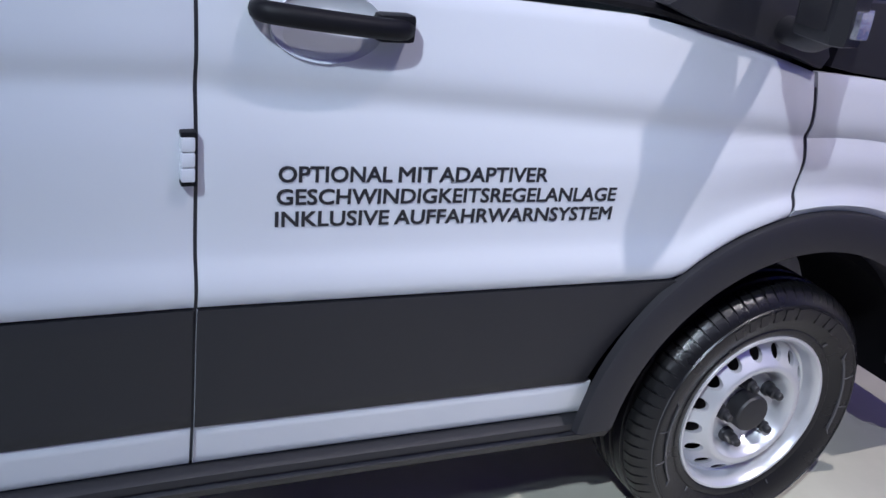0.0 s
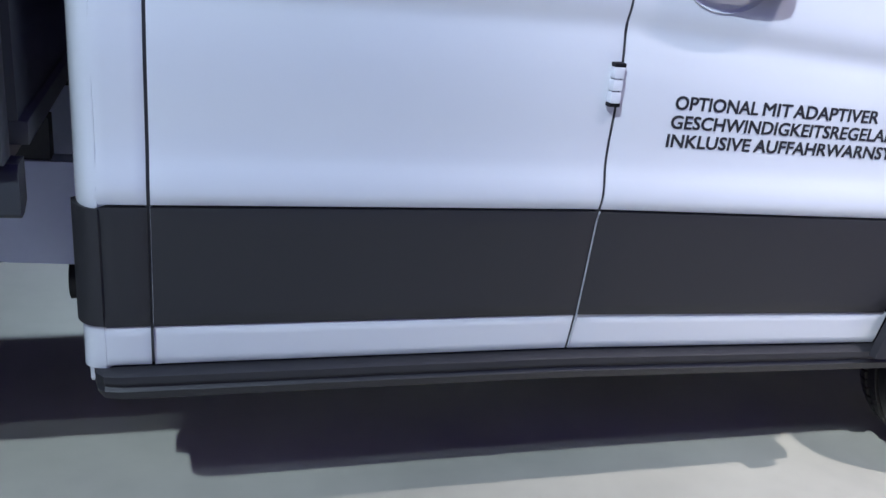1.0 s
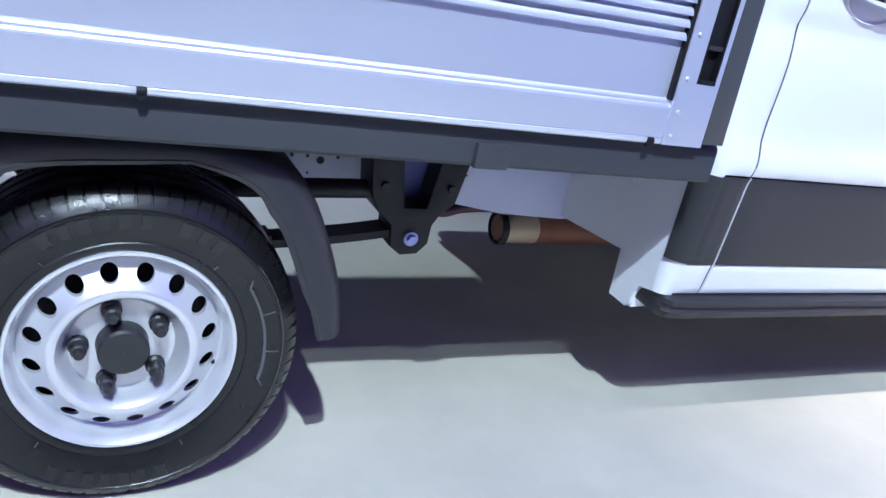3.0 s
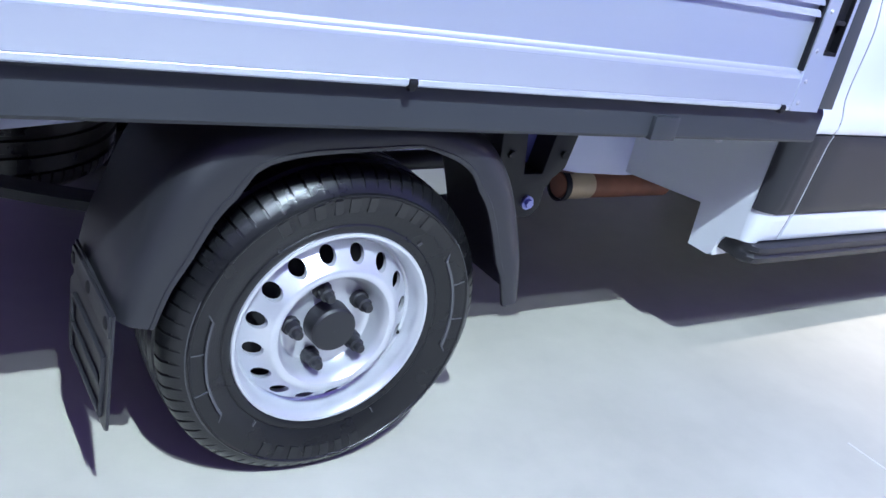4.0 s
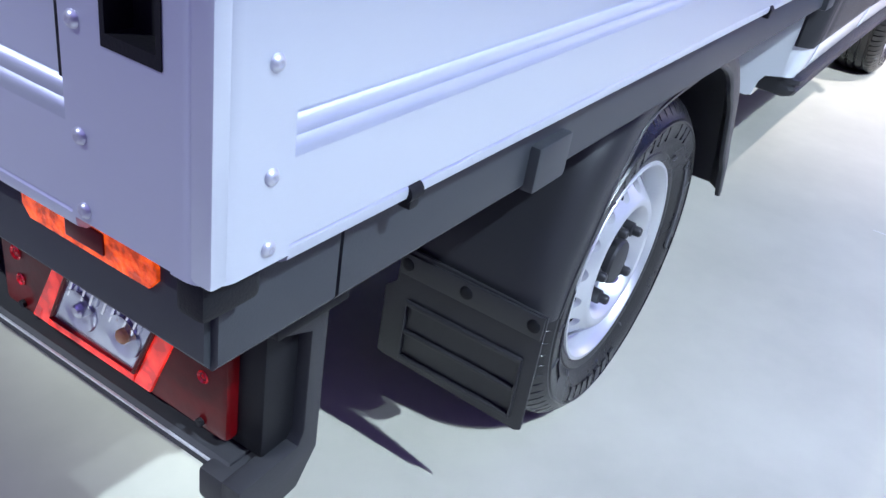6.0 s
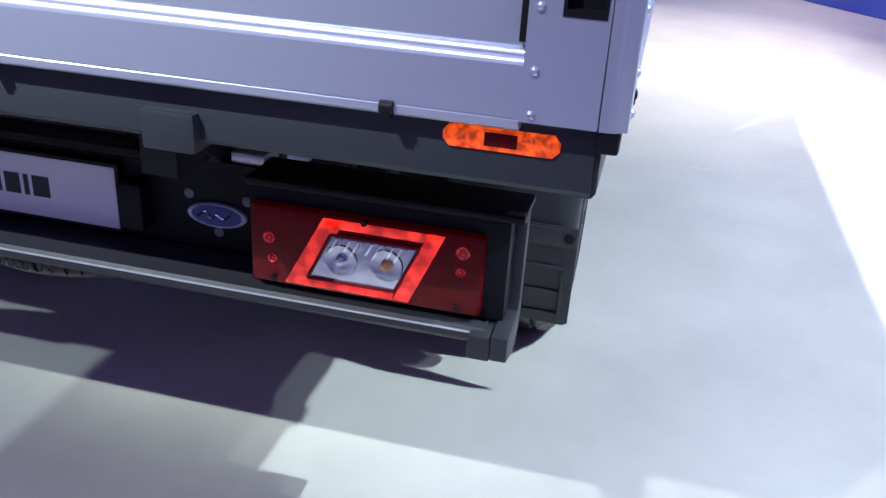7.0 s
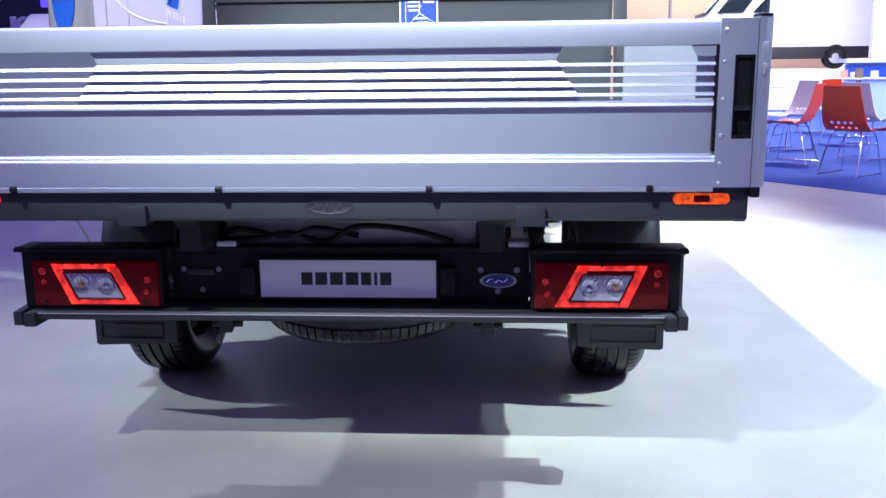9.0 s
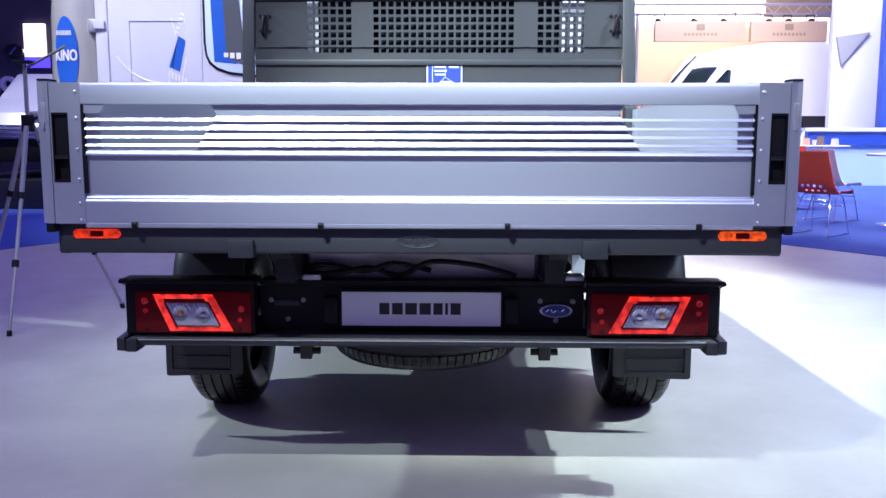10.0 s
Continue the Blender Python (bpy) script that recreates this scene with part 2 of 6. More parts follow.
# ---- the hall floor ----
floor_mat = mat("pale_hall_floor", (0.46, 0.445, 0.375), 0.42, grain=0.09, grain_scale=17, stain=0.55, stain_scale=2.3, stain_detail=10, spec=0.3, bump=0.05, bump_scale=60)
bm = bmesh.new()
box(bm, -40, 45, -40, 45, -0.2, 0.0)
floor = tagged(finish("floor", bm, floor_mat), "pale grey smooth exhibition floor with faint scuffs", "floor", kind="structure")
bm = bmesh.new()
box(bm, -1.716, -1.711, -3.6, -0.30, 0.0, 0.0012)
tagged(finish("trim", bm, mat("floor_seam_filler", (0.62, 0.62, 0.60), 0.5, grain=0.2, grain_scale=60)), "thin pale seam across the hall floor", "trim", kind="structure")

# ---- the truck ----
MID = 1.03
truck = thing("pickup_truck", (-1.9, MID, 0), "white double-cab pickup truck with aluminium dropside bed on pale floor", "truck")


def rake(x):
    """The nose of the empty truck sits a little low."""
    return -0.006 * (x + 1.9) - 0.022 * max(0.0, x + 1.0)


def side_y(z):
    """How far the cab's side stands in at a height."""
    pts = [(0.35, 0.105), (0.44, 0.078), (0.458, 0.066), (0.545, 0.050), (0.775, 0.028), (0.80, 0.014), (0.825, 0.012), (0.845, 0.016), (0.875, 0.026), (0.92, 0.027), (1.0, 0.022),
           (1.06, 0.021), (1.11, 0.027), (1.145, 0.035), (1.165, 0.026), (1.185, 0.021), (1.22, 0.022), (1.30, 0.032), (1.40, 0.055), (1.6, 0.11), (2.2, 0.27)]
    for (a, p), (b, q) in zip(pts, pts[1:]):
        if z <= b:
            t = max(0, (z - a) / (b - a))
            return p + (q - p) * t
    return pts[-1][1]


def smooth_y(z):
    return sum(side_y(z + d) for d in (-0.012, -0.006, 0, 0.006, 0.012)) / 5


def panel(x0, x1, low, high, nx=24, nz=30, out=0.0, thick=0.014, edge=0.004):
    """A pressed panel of the cab's side between two edges, with folded rims. low and high give z at x, before the rake."""
    bm = bmesh.new()
    rows = []
    for j in range(nz + 1):
        row = []
        for i in range(nx + 1):
            fx, fz = i / nx, j / nz
            x = (x0(fz) if callable(x0) else x0) * (1 - fx) + (x1(fz) if callable(x1) else x1) * fx
            z = low(x) * (1 - fz) + high(x) * fz
            rim = edge if i in (0, nx) or j in (0, nz) else 0
            fall = 0.05 * max(0.0, x + 1.0) * min(1.0, max(0.0, (z - 0.95) / 0.1))
            # the swelling above the lower edge follows that edge round the wheel arch
            sweep = max(0.0, low(x) - 0.79) * min(1.0, max(0.0, (1.10 - z) / max(0.05, 1.10 - low(x))))
            row.append(bm.verts.new((x, smooth_y(z + fall - sweep) - out + rim, z + rake(x))))
        rows.append(row)
    for a, b in zip(rows, rows[1:]):
        for i in range(nx):
            bm.faces.new((a[i], a[i + 1], b[i + 1], b[i]))
    ring = [e for e in bm.edges if e.is_boundary]
    r = bmesh.ops.extrude_edge_only(bm, edges=ring)
    for v in [g for g in r["geom"] if isinstance(g, bmesh.types.BMVert)]:
        v.co.y += thick
    bmesh.ops.recalc_face_normals(bm, faces=bm.faces[:])
    return bm


ARCH_X, ARCH_Z = 0.36, 0.385


def arch(x, rx, rz):
    u = max(0.0, 1 - ((x - ARCH_X) / rx) ** 2)
    return ARCH_Z + rz * math.sqrt(u)


def const(v):
    return lambda x: v


GAP = 0.003
door_top = 1.30
# rear quarter strip, rear door and front door: each with its white skin, dark rubbing strip and white sill strip
C_GAP, B_GAP = -1.823, -0.979


def low_front(x):
    return max(0.790, arch(x, 0.575, 0.545)) if x > -0.3 else 0.790


def high_front(x):
    return 1.30 - 0.02 * max(0, x + 0.5) - 0.22 * max(0, x + 0.25) ** 1.5


def door_front(f):
    """x of the front door's front edge, with a slight bow."""
    return 0.226 + 0.030 * f - 0.052 * f * f


SKINS = (
    ("corner_panel", -1.908, C_GAP - GAP, const(0.790), const(door_top + 0.2), 8),
    ("rear_door", C_GAP + GAP, B_GAP - GAP, const(0.790), const(door_top), 26),
    ("front_door", B_GAP + GAP, lambda f: door_front(f), low_front, high_front, 40),
)
skin_obs = {}
for nm, a, b, lo, hi, nx in SKINS:
    bm = panel(a, b, lo, hi, nx, 40)
    twin = mirrored(bm)
    skin_obs[nm] = part(nm, bm, PAINT, truck, "glossy white pressed steel panel")
    part(nm, twin, PAINT, truck)
for nm, a, b, nx in (("rubbing_strip", -1.907, C_GAP - GAP, 6), ("rubbing_strip", C_GAP + GAP, B_GAP - GAP, 20)):
    bm = panel(a, b, const(0.549), const(0.785), nx, 14, out=0.009, thick=0.03, edge=0.008)
    part(nm, mirrored(bm), PLASTIC, truck)
    part(nm, bm, PLASTIC, truck, "dark grey plastic rubbing strip")


def ARCH_SIDE(z, rx, rz):
    """x of the arch's rear edge at a height."""
    u = max(0.0, 1 - ((z - ARCH_Z) / rz) ** 2)
    return ARCH_X - rx * math.sqrt(u)


bm = panel(B_GAP + GAP, lambda f: ARCH_SIDE(0.549 + 0.236 * f, 0.572, 0.54), const(0.549), const(0.785), 24, 14, out=0.009, thick=0.03, edge=0.006)
part("rubbing_strip", mirrored(bm), PLASTIC, truck)
part("rubbing_strip", bm, PLASTIC, truck, "dark grey plastic rubbing strip")
for a, b, nx in ((-1.908, C_GAP - GAP, 6), (C_GAP + GAP, B_GAP - GAP, 20), (B_GAP + GAP, -0.165, 20)):
    bm = panel(a, b, const(0.458), const(0.545), nx, 8, thick=0.03)
    part("sill_strip", mirrored(bm), PAINT, truck)
    part("sill_strip", bm, PAINT, truck)
# behind the shut lines: dark rubber seal, and the pale painted edge of the door ahead between the rubbing strips
for gap in (B_GAP, C_GAP):
    for nm, x0, x1, z0, z1, out, m in (("door_edge", gap + GAP - 0.0007, gap + GAP - 0.0004, 0.464, 0.786, 0.001, PAINT), ("door_seal", gap - 0.007, gap + 0.007, 0.462, 1.29, -0.006, INK)):
        bm = panel(x0, x1, const(z0), const(z1), 2, 30, out=out, thick=0.006 + out, edge=0.0)
        part(nm, mirrored(bm), m, truck)
        part(nm, bm, m, truck)
bm = panel(lambda f: door_front(f) - 0.004, lambda f: door_front(f) + 0.016, lambda x: arch(x, 0.575, 0.545) + 0.004, const(1.19), 3, 24, out=-0.007, thick=0.004, edge=0.0)
part("door_seal", mirrored(bm), INK, truck)
part("door_seal", bm, INK, truck)
# front wing above the wheel
bm = panel(lambda f: door_front(f) + 0.010, 1.12, lambda x: arch(x, 0.575, 0.545), lambda x: 1.22 - 0.05 * max(0, x - 0.25) - 0.22 * max(0, x - 0.4) ** 2, 30, 18)
part("wing", mirrored(bm), PAINT, truck)
part("wing", bm, PAINT, truck)


# arch trim: a dark lip swept round the wheel opening
def arch_trim():
    bm = bmesh.new()
    prof = [(0.575, 0.030), (0.572, 0.012), (0.56, 0.006), (0.50, 0.010), (0.482, 0.016), (0.478, 0.05), (0.482, 0.12)]
    rings = []
    for k in range(49):
        a = radians(-6 + 192 * k / 48)
        ring = []
        for r, y in prof:
            x = ARCH_X - r * math.cos(a)
            z = ARCH_Z + (r - 0.03) * math.sin(a) + 0.0
            ring.append(bm.verts.new((x, y - 0.004, max(z, 0.448) + rake(x))))
        rings.append(ring)
    for p, q in zip(rings, rings[1:]):
        for i in range(len(prof) - 1):
            if (p[i].co - q[i].co).length > 1e-5 or (p[i + 1].co - q[i + 1].co).length > 1e-5:
                bm.faces.new((p[i], p[i + 1], q[i + 1], q[i]))
    bmesh.ops.recalc_face_normals(bm, faces=bm.faces[:])
    return bm


bm = arch_trim()
part("wheel_arch_trim", mirrored(bm), PLASTIC, truck)
part("wheel_arch_trim", bm, PLASTIC, truck, "dark grey moulded wheel arch lip")

# black step along the sill, rounded at its rear end, with a long groove
bm = bmesh.new()
pr = [(0.055, 0.452), (0.045, 0.446), (0.045, 0.432), (0.056, 0.428), (0.056, 0.420), (0.050, 0.412), (0.062, 0.390), (0.085, 0.382), (0.17, 0.385), (0.17, 0.452)]
cols = []
xs = [-1.930, -1.924, -1.91, -1.88] + [-1.85 + 0.1 * i for i in range(18)] + [-0.12, -0.09, -0.07]
for i, x in enumerate(xs):
    k = (0.05, 0.022, 0.006, 0.0)[i] if i < 4 else (0.02 if i == len(xs) - 1 else 0)
    cols.append([bm.verts.new((x, y + k, z + rake(x) + (k * 0.4 if z < 0.4 else 0))) for y, z in pr])
for p, q in zip(cols, cols[1:]):
    for i in range(len(pr)):
        bm.faces.new((p[i], q[i], q[(i + 1) % len(pr)], p[(i + 1) % len(pr)]))
bm.faces.new(cols[0]); bm.faces.new(cols[-1][::-1])
bmesh.ops.recalc_face_normals(bm, faces=bm.faces[:])
part("side_step", mirrored(bm), PLASTIC, truck)
part("side_step", bm, PLASTIC, truck, "dark grey plastic sill step")

# cab shell behind the panels: side slabs with the wheel opening, and the core
roof_line = [(-1.93, 0.50), (-1.93, 2.05), (-1.85, 2.22), (-1.5, 2.28), (-0.75, 2.27), (-0.25, 2.12), (0.62, 1.27), (1.05, 1.12), (1.25, 0.98), (1.33, 0.75), (1.33, 0.42)]
arch_pts = [(ARCH_X + 0.50 * math.cos(radians(a)), 0.35 + 0.46 * math.sin(radians(a))) for a in range(5, 180, 10)]
low_line = [(-1.90, 0.56), (-1.90, 1.27), (0.25, 1.22), (0.62, 1.20), (1.05, 1.05), (1.22, 0.9), (1.28, 0.75), (1.28, 0.42), (0.90, 0.38)] + arch_pts + [(-0.15, 0.37), (-1.70, 0.39)]
bm = bmesh.new()
prism(bm, [(x, z + rake(x)) for x, z in low_line], "y", 0.10, 0.42)
twin = mirrored(bm)
LINER = mat("felt_arch_liner", (0.005, 0.005, 0.007), 0.95, spec=0.1, grain=0.3, grain_scale=200)
part("inner_body_side", bm, LINER, truck)
part("inner_body_side", twin, LINER, truck)
bm = bmesh.new()
prism(bm, [(x, z + rake(x)) for x, z in roof_line], "y", 0.42, 1.64)
part("cab_core", bm, PAINT, truck, "white cab with bonnet and roof")
# rear wall of the cab: flat sheet with legs at both sides, and rounded upright corners
bm = bmesh.new()
half = [(0.098, 0.452), (0.150, 0.440), (0.165, 0.415), (0.172, 0.378), (0.185, 0.366), (0.258, 0.366), (0.262, 0.495), (0.56, 0.466)]
top = [(0.275, 2.1), (0.12, 1.5), (0.10, 1.2), (0.098, 0.78)]
prism(bm, half + [(2 * MID - y, z) for y, z in half[::-1]] + [(2 * MID - y, z) for y, z in top[::-1]] + top, "x", -1.945, -1.932)
prism(bm, [(-1.934, 0.367), (-1.934, 0.80), (-1.72, 0.80), (-1.72, 0.40), (-1.80, 0.372)], "y", 0.174, 0.257)
part("cab_rear_wall", bm, PAINT, truck, "white painted rear wall of the cab")
bm = bmesh.new()
rings = []
for z in [0.452, 0.47, 0.5, 0.55, 0.6, 0.7, 0.76, 0.79, 0.82, 0.86, 0.9, 1.0, 1.1, 1.14, 1.17, 1.2, 1.3, 1.4, 1.5]:
    y = smooth_y(z) + 0.002
    rings.append([bm.verts.new((-1.905 - 0.0405 * math.sin(a), y + (0.102 - y) * (1 - math.cos(a)), z)) for a in [math.pi / 2 * k / 6 for k in range(7)]])
for p, q in zip(rings, rings[1:]):
    for i in range(6):
        bm.faces.new((p[i], p[i + 1], q[i + 1], q[i]))
r = bmesh.ops.extrude_face_region(bm, geom=bm.faces[:])
for v in [g for g in r["geom"] if isinstance(g, bmesh.types.BMVert)]:
    v.co += Vector((0.012, 0.012, 0))
bmesh.ops.recalc_face_normals(bm, faces=bm.faces[:])
part("cab_corner", mirrored(bm), PAINT, truck)
part("cab_corner", bm, PAINT, truck)
# the rubbing strip's end wraps round the corner
bm = bmesh.new()
rings = []
for k in range(9):
    z = 0.551 + 0.232 * k / 8
    y = smooth_y(z) - 0.009 + (0.006 if k in (0, 8) else 0)
    rings.append([bm.verts.new((-1.905 - 0.049 * math.sin(a), y + (0.104 - y) * (1 - math.cos(a)), z)) for a in [radians(75) * i / 8 for i in range(9)]])
for p, q in zip(rings, rings[1:]):
    for i in range(8):
        bm.faces.new((p[i], p[i + 1], q[i + 1], q[i]))
r = bmesh.ops.extrude_face_region(bm, geom=bm.faces[:])
for v in [g for g in r["geom"] if isinstance(g, bmesh.types.BMVert)]:
    v.co += Vector((0.008, 0.010, 0))
bmesh.ops.recalc_face_normals(bm, faces=bm.faces[:])
part("rubbing_strip", mirrored(bm), PLASTIC, truck)
part("rubbing_strip", bm, PLASTIC, truck)
bm = bmesh.new()
box(bm, -1.956, -1.944, 0.36, 1.70, 1.46, 2.0, 0.004)
part("rear_window", bm, GLASS, truck, "dark rear window of the cab")
# upper cab side: window pillars and roof edge
for side in (0, 1):
    bm = bmesh.new()
    for x0, x1 in ((-1.93, -1.70), (-1.04, -0.90)):
        prism(bm, [(x0, 1.28), (x1, 1.28), (x1, 2.08), (x0, 2.08)], "y", 0.20, 0.42)
    prism(bm, [(-1.93, 2.08), (-0.40, 2.08), (-0.25, 2.10), (-0.75, 2.25), (-1.5, 2.26), (-1.85, 2.20)], "y", 0.24, 0.42)
    prism(bm, [(-0.16, 2.04), (0.62, 1.25), (0.52, 1.25), (-0.32, 2.04)], "y", 0.16, 0.42)
    part("upper_frame", mirrored(bm) if side else bm, PAINT, truck)
    for pts in ([(-1.70, 1.29), (-1.04, 1.29), (-1.04, 2.08), (-1.70, 2.08)], [(-0.90, 1.29), (-0.3, 1.27), (0.45, 1.18), (0.40, 1.36), (-0.33, 2.05), (-0.90, 2.08)]):
        bm = bmesh.new()
        vs = [bm.verts.new((x, 0.06 + (z - 1.2) * 0.17, z)) for x, z in pts]
        bm.faces.new(vs)
        r = bmesh.ops.extrude_face_region(bm, geom=bm.faces[:])
        for v in [g for g in r["geom"] if isinstance(g, bmesh.types.BMVert)]:
            v.co.y += 0.006
        bmesh.ops.recalc_face_normals(bm, faces=bm.faces[:])
        part("side_window", mirrored(bm) if side else bm, GLASS, truck, "dark tinted side window")
    bm = bmesh.new()
    tube(bm, [(-0.98, 0.05, 1.297), (-0.35, 0.05, 1.297), (-0.19, 0.05, 1.280), (-0.03, 0.052, 1.246), (0.15, 0.055, 1.206)], 0.011, 8)
    part("window_seal", mirrored(bm) if side else bm, BLACK, truck)
bm = bmesh.new()
prism(bm, [(-0.21, 2.06), (0.60, 1.285), (0.615, 1.295), (-0.19, 2.08)], "y", 0.30, 1.76)
part("windscreen", bm, GLASS, truck)

# mirror on the front door: triangular foot, arm, housing, glass and repeater
bm = bmesh.new()
prism(bm, [(-0.20, 1.292), (-0.10, 1.262), (0.02, 1.236), (0.12, 1.212), (0.20, 1.190), (0.215, 1.215), (0.12, 1.37), (-0.05, 1.36)], "y", 0.014, 0.06, 0.008)
mirror_arm = part("mirror_foot", bm, PLASTIC, truck, "black mirror foot at the window corner")
bm = bmesh.new()
tube(bm, smooth_path([(0.09, 0.04, 1.262), (0.07, -0.03, 1.262), (0.045, -0.09, 1.266), (0.02, -0.15, 1.292)], 4), 0.026, 14)
part("mirror_arm", bm, PLASTIC, mirror_arm)
bm = bmesh.new()
prism(bm, [(0.0, -0.080), (-0.036, -0.195), (-0.020, -0.214), (0.02, -0.208), (0.065, -0.170), (0.078, -0.11), (0.065, -0.075), (0.03, -0.066)], "z", 1.268, 1.56, 0.013)
part("mirror_housing", bm, PLASTIC, mirror_arm)
bm = bmesh.new()
prism(bm, [(-0.0055, -0.094), (-0.0325, -0.182), (-0.0365, -0.181), (-0.0095, -0.093)], "z", 1.290, 1.54)
part("mirror_glass", bm, CHROME, mirror_arm)
bm = bmesh.new()
prism(bm, [(-0.014, -0.208), (-0.008, -0.222), (0.020, -0.219), (0.060, -0.186), (0.056, -0.170)], "z", 1.284, 1.328, 0.004)
part("repeater_lens", bm, CLEAR, mirror_arm, "clear indicator lens on the mirror")
# black scuttle ahead of the window
bm = bmesh.new()
prism(bm, [(0.24, 1.192), (0.30, 1.182), (0.45, 1.166), (0.62, 1.140), (0.75, 1.15), (0.50, 1.32), (0.26, 1.32)], "y", 0.030, 0.42, 0.006)
part("cowl", bm, PLASTIC, truck)
# bumper and lamp at the nose
bm = bmesh.new()
prism(bm, [(0.95, 0.30), (1.33, 0.30), (1.40, 0.42), (1.40, 0.60), (1.34, 0.68), (0.96, 0.62)], "y", 0.08, 1.98, 0.03)
part("front_bumper", bm, PLASTIC, truck)
for s in (0, 1):
    bm = bmesh.new()
    prism(bm, [(0.98, 0.82), (1.30, 0.72), (1.27, 0.88), (0.92, 1.02)], "y", 0.07, 0.30, 0.02)
    part("headlamp", mirrored(bm) if s else bm, CLEAR, truck)


def pull_handle(x0, x1, z, parent):
    """A dark bar handle over a pressed dish in the door."""
    bm = bmesh.new()
    xm = (x0 + x1) / 2
    lathe(bm, [(0.0001, 0.012), (0.04, 0.010), (0.07, 0.004), (0.083, 0.0), (0.086, -0.002), (0.088, 0.003)], 40,
          Matrix.Translation((xm - 0.005, smooth_y(z) - 0.004, z - 0.005)) @ Matrix.Diagonal((1.0, 1, 0.62, 1)))
    part("handle_dish", bm, PAINT, parent)
    bm = bmesh.new()
    y = smooth_y(z)
    tube(bm, smooth_path([(x0 + 0.012, y + 0.005, z + 0.016), (x0 + 0.02, y - 0.03, z + 0.016), (xm, y - 0.042, z + 0.008), (x1 - 0.02, y - 0.03, z), (x1 - 0.008, y + 0.005, z)], 5), 0.016, 12)
    part("handle", bm, BLACK, parent, "black plastic pull handle")
    bm = bmesh.new()
    box(bm, x1 - 0.055, x1 + 0.004, y - 0.032, y + 0.004, z - 0.02, z + 0.022, 0.008)
    part("lock_cover", bm, BLACK, parent)


pull_handle(-0.905, -0.668, 1.232, skin_obs["front_door"])
pull_handle(-1.745, -1.51, 1.232, skin_obs["rear_door"])
# exposed hinge of the rear door at the shut line
for z in (1.055, 1.032, 1.009):
    bm = bmesh.new()
    box(bm, -1.003, -0.983, 0.004, 0.03, z - 0.0105, z + 0.0105, 0.003)
    part("hinge_knuckle", bm, PAINT, skin_obs["rear_door"])
for z in (1.069, 0.995):
    bm = bmesh.new()
    box(bm, -1.003, -0.980, 0.008, 0.034, z - 0.004, z + 0.004, 0.002)
    part("hinge_pin_cap", bm, BLACK, skin_obs["rear_door"])
# lettering on the front door
for text, x, z, w in (("OPTIONAL", -0.856, 0.9895, 0.187), ("MIT", -0.658, 0.9895, 0.067), ("ADAPTIVER", -0.584, 0.9895, 0.209),
                      ("GESCHWINDIGKEITSREGELANLAGE", -0.857, 0.9515, 0.637), ("INKLUSIVE", -0.858, 0.9135, 0.191), ("AUFFAHRWARNSYSTEM", -0.656, 0.9135, 0.435)):
    bm = words(text, 0.0372, -0.03, 0.00075, 0.0004, w)
    for v in bm.verts:
        zz = z + v.co.z
        fall = -0.029 * (x + v.co.x + 0.851)
        v.co = Vector((x + v.co.x, smooth_y(zz - rake(x)) - 0.0012 + v.co.y, zz + fall))
    part("lettering", bm, INK, skin_obs["front_door"], "black slanted lettering")


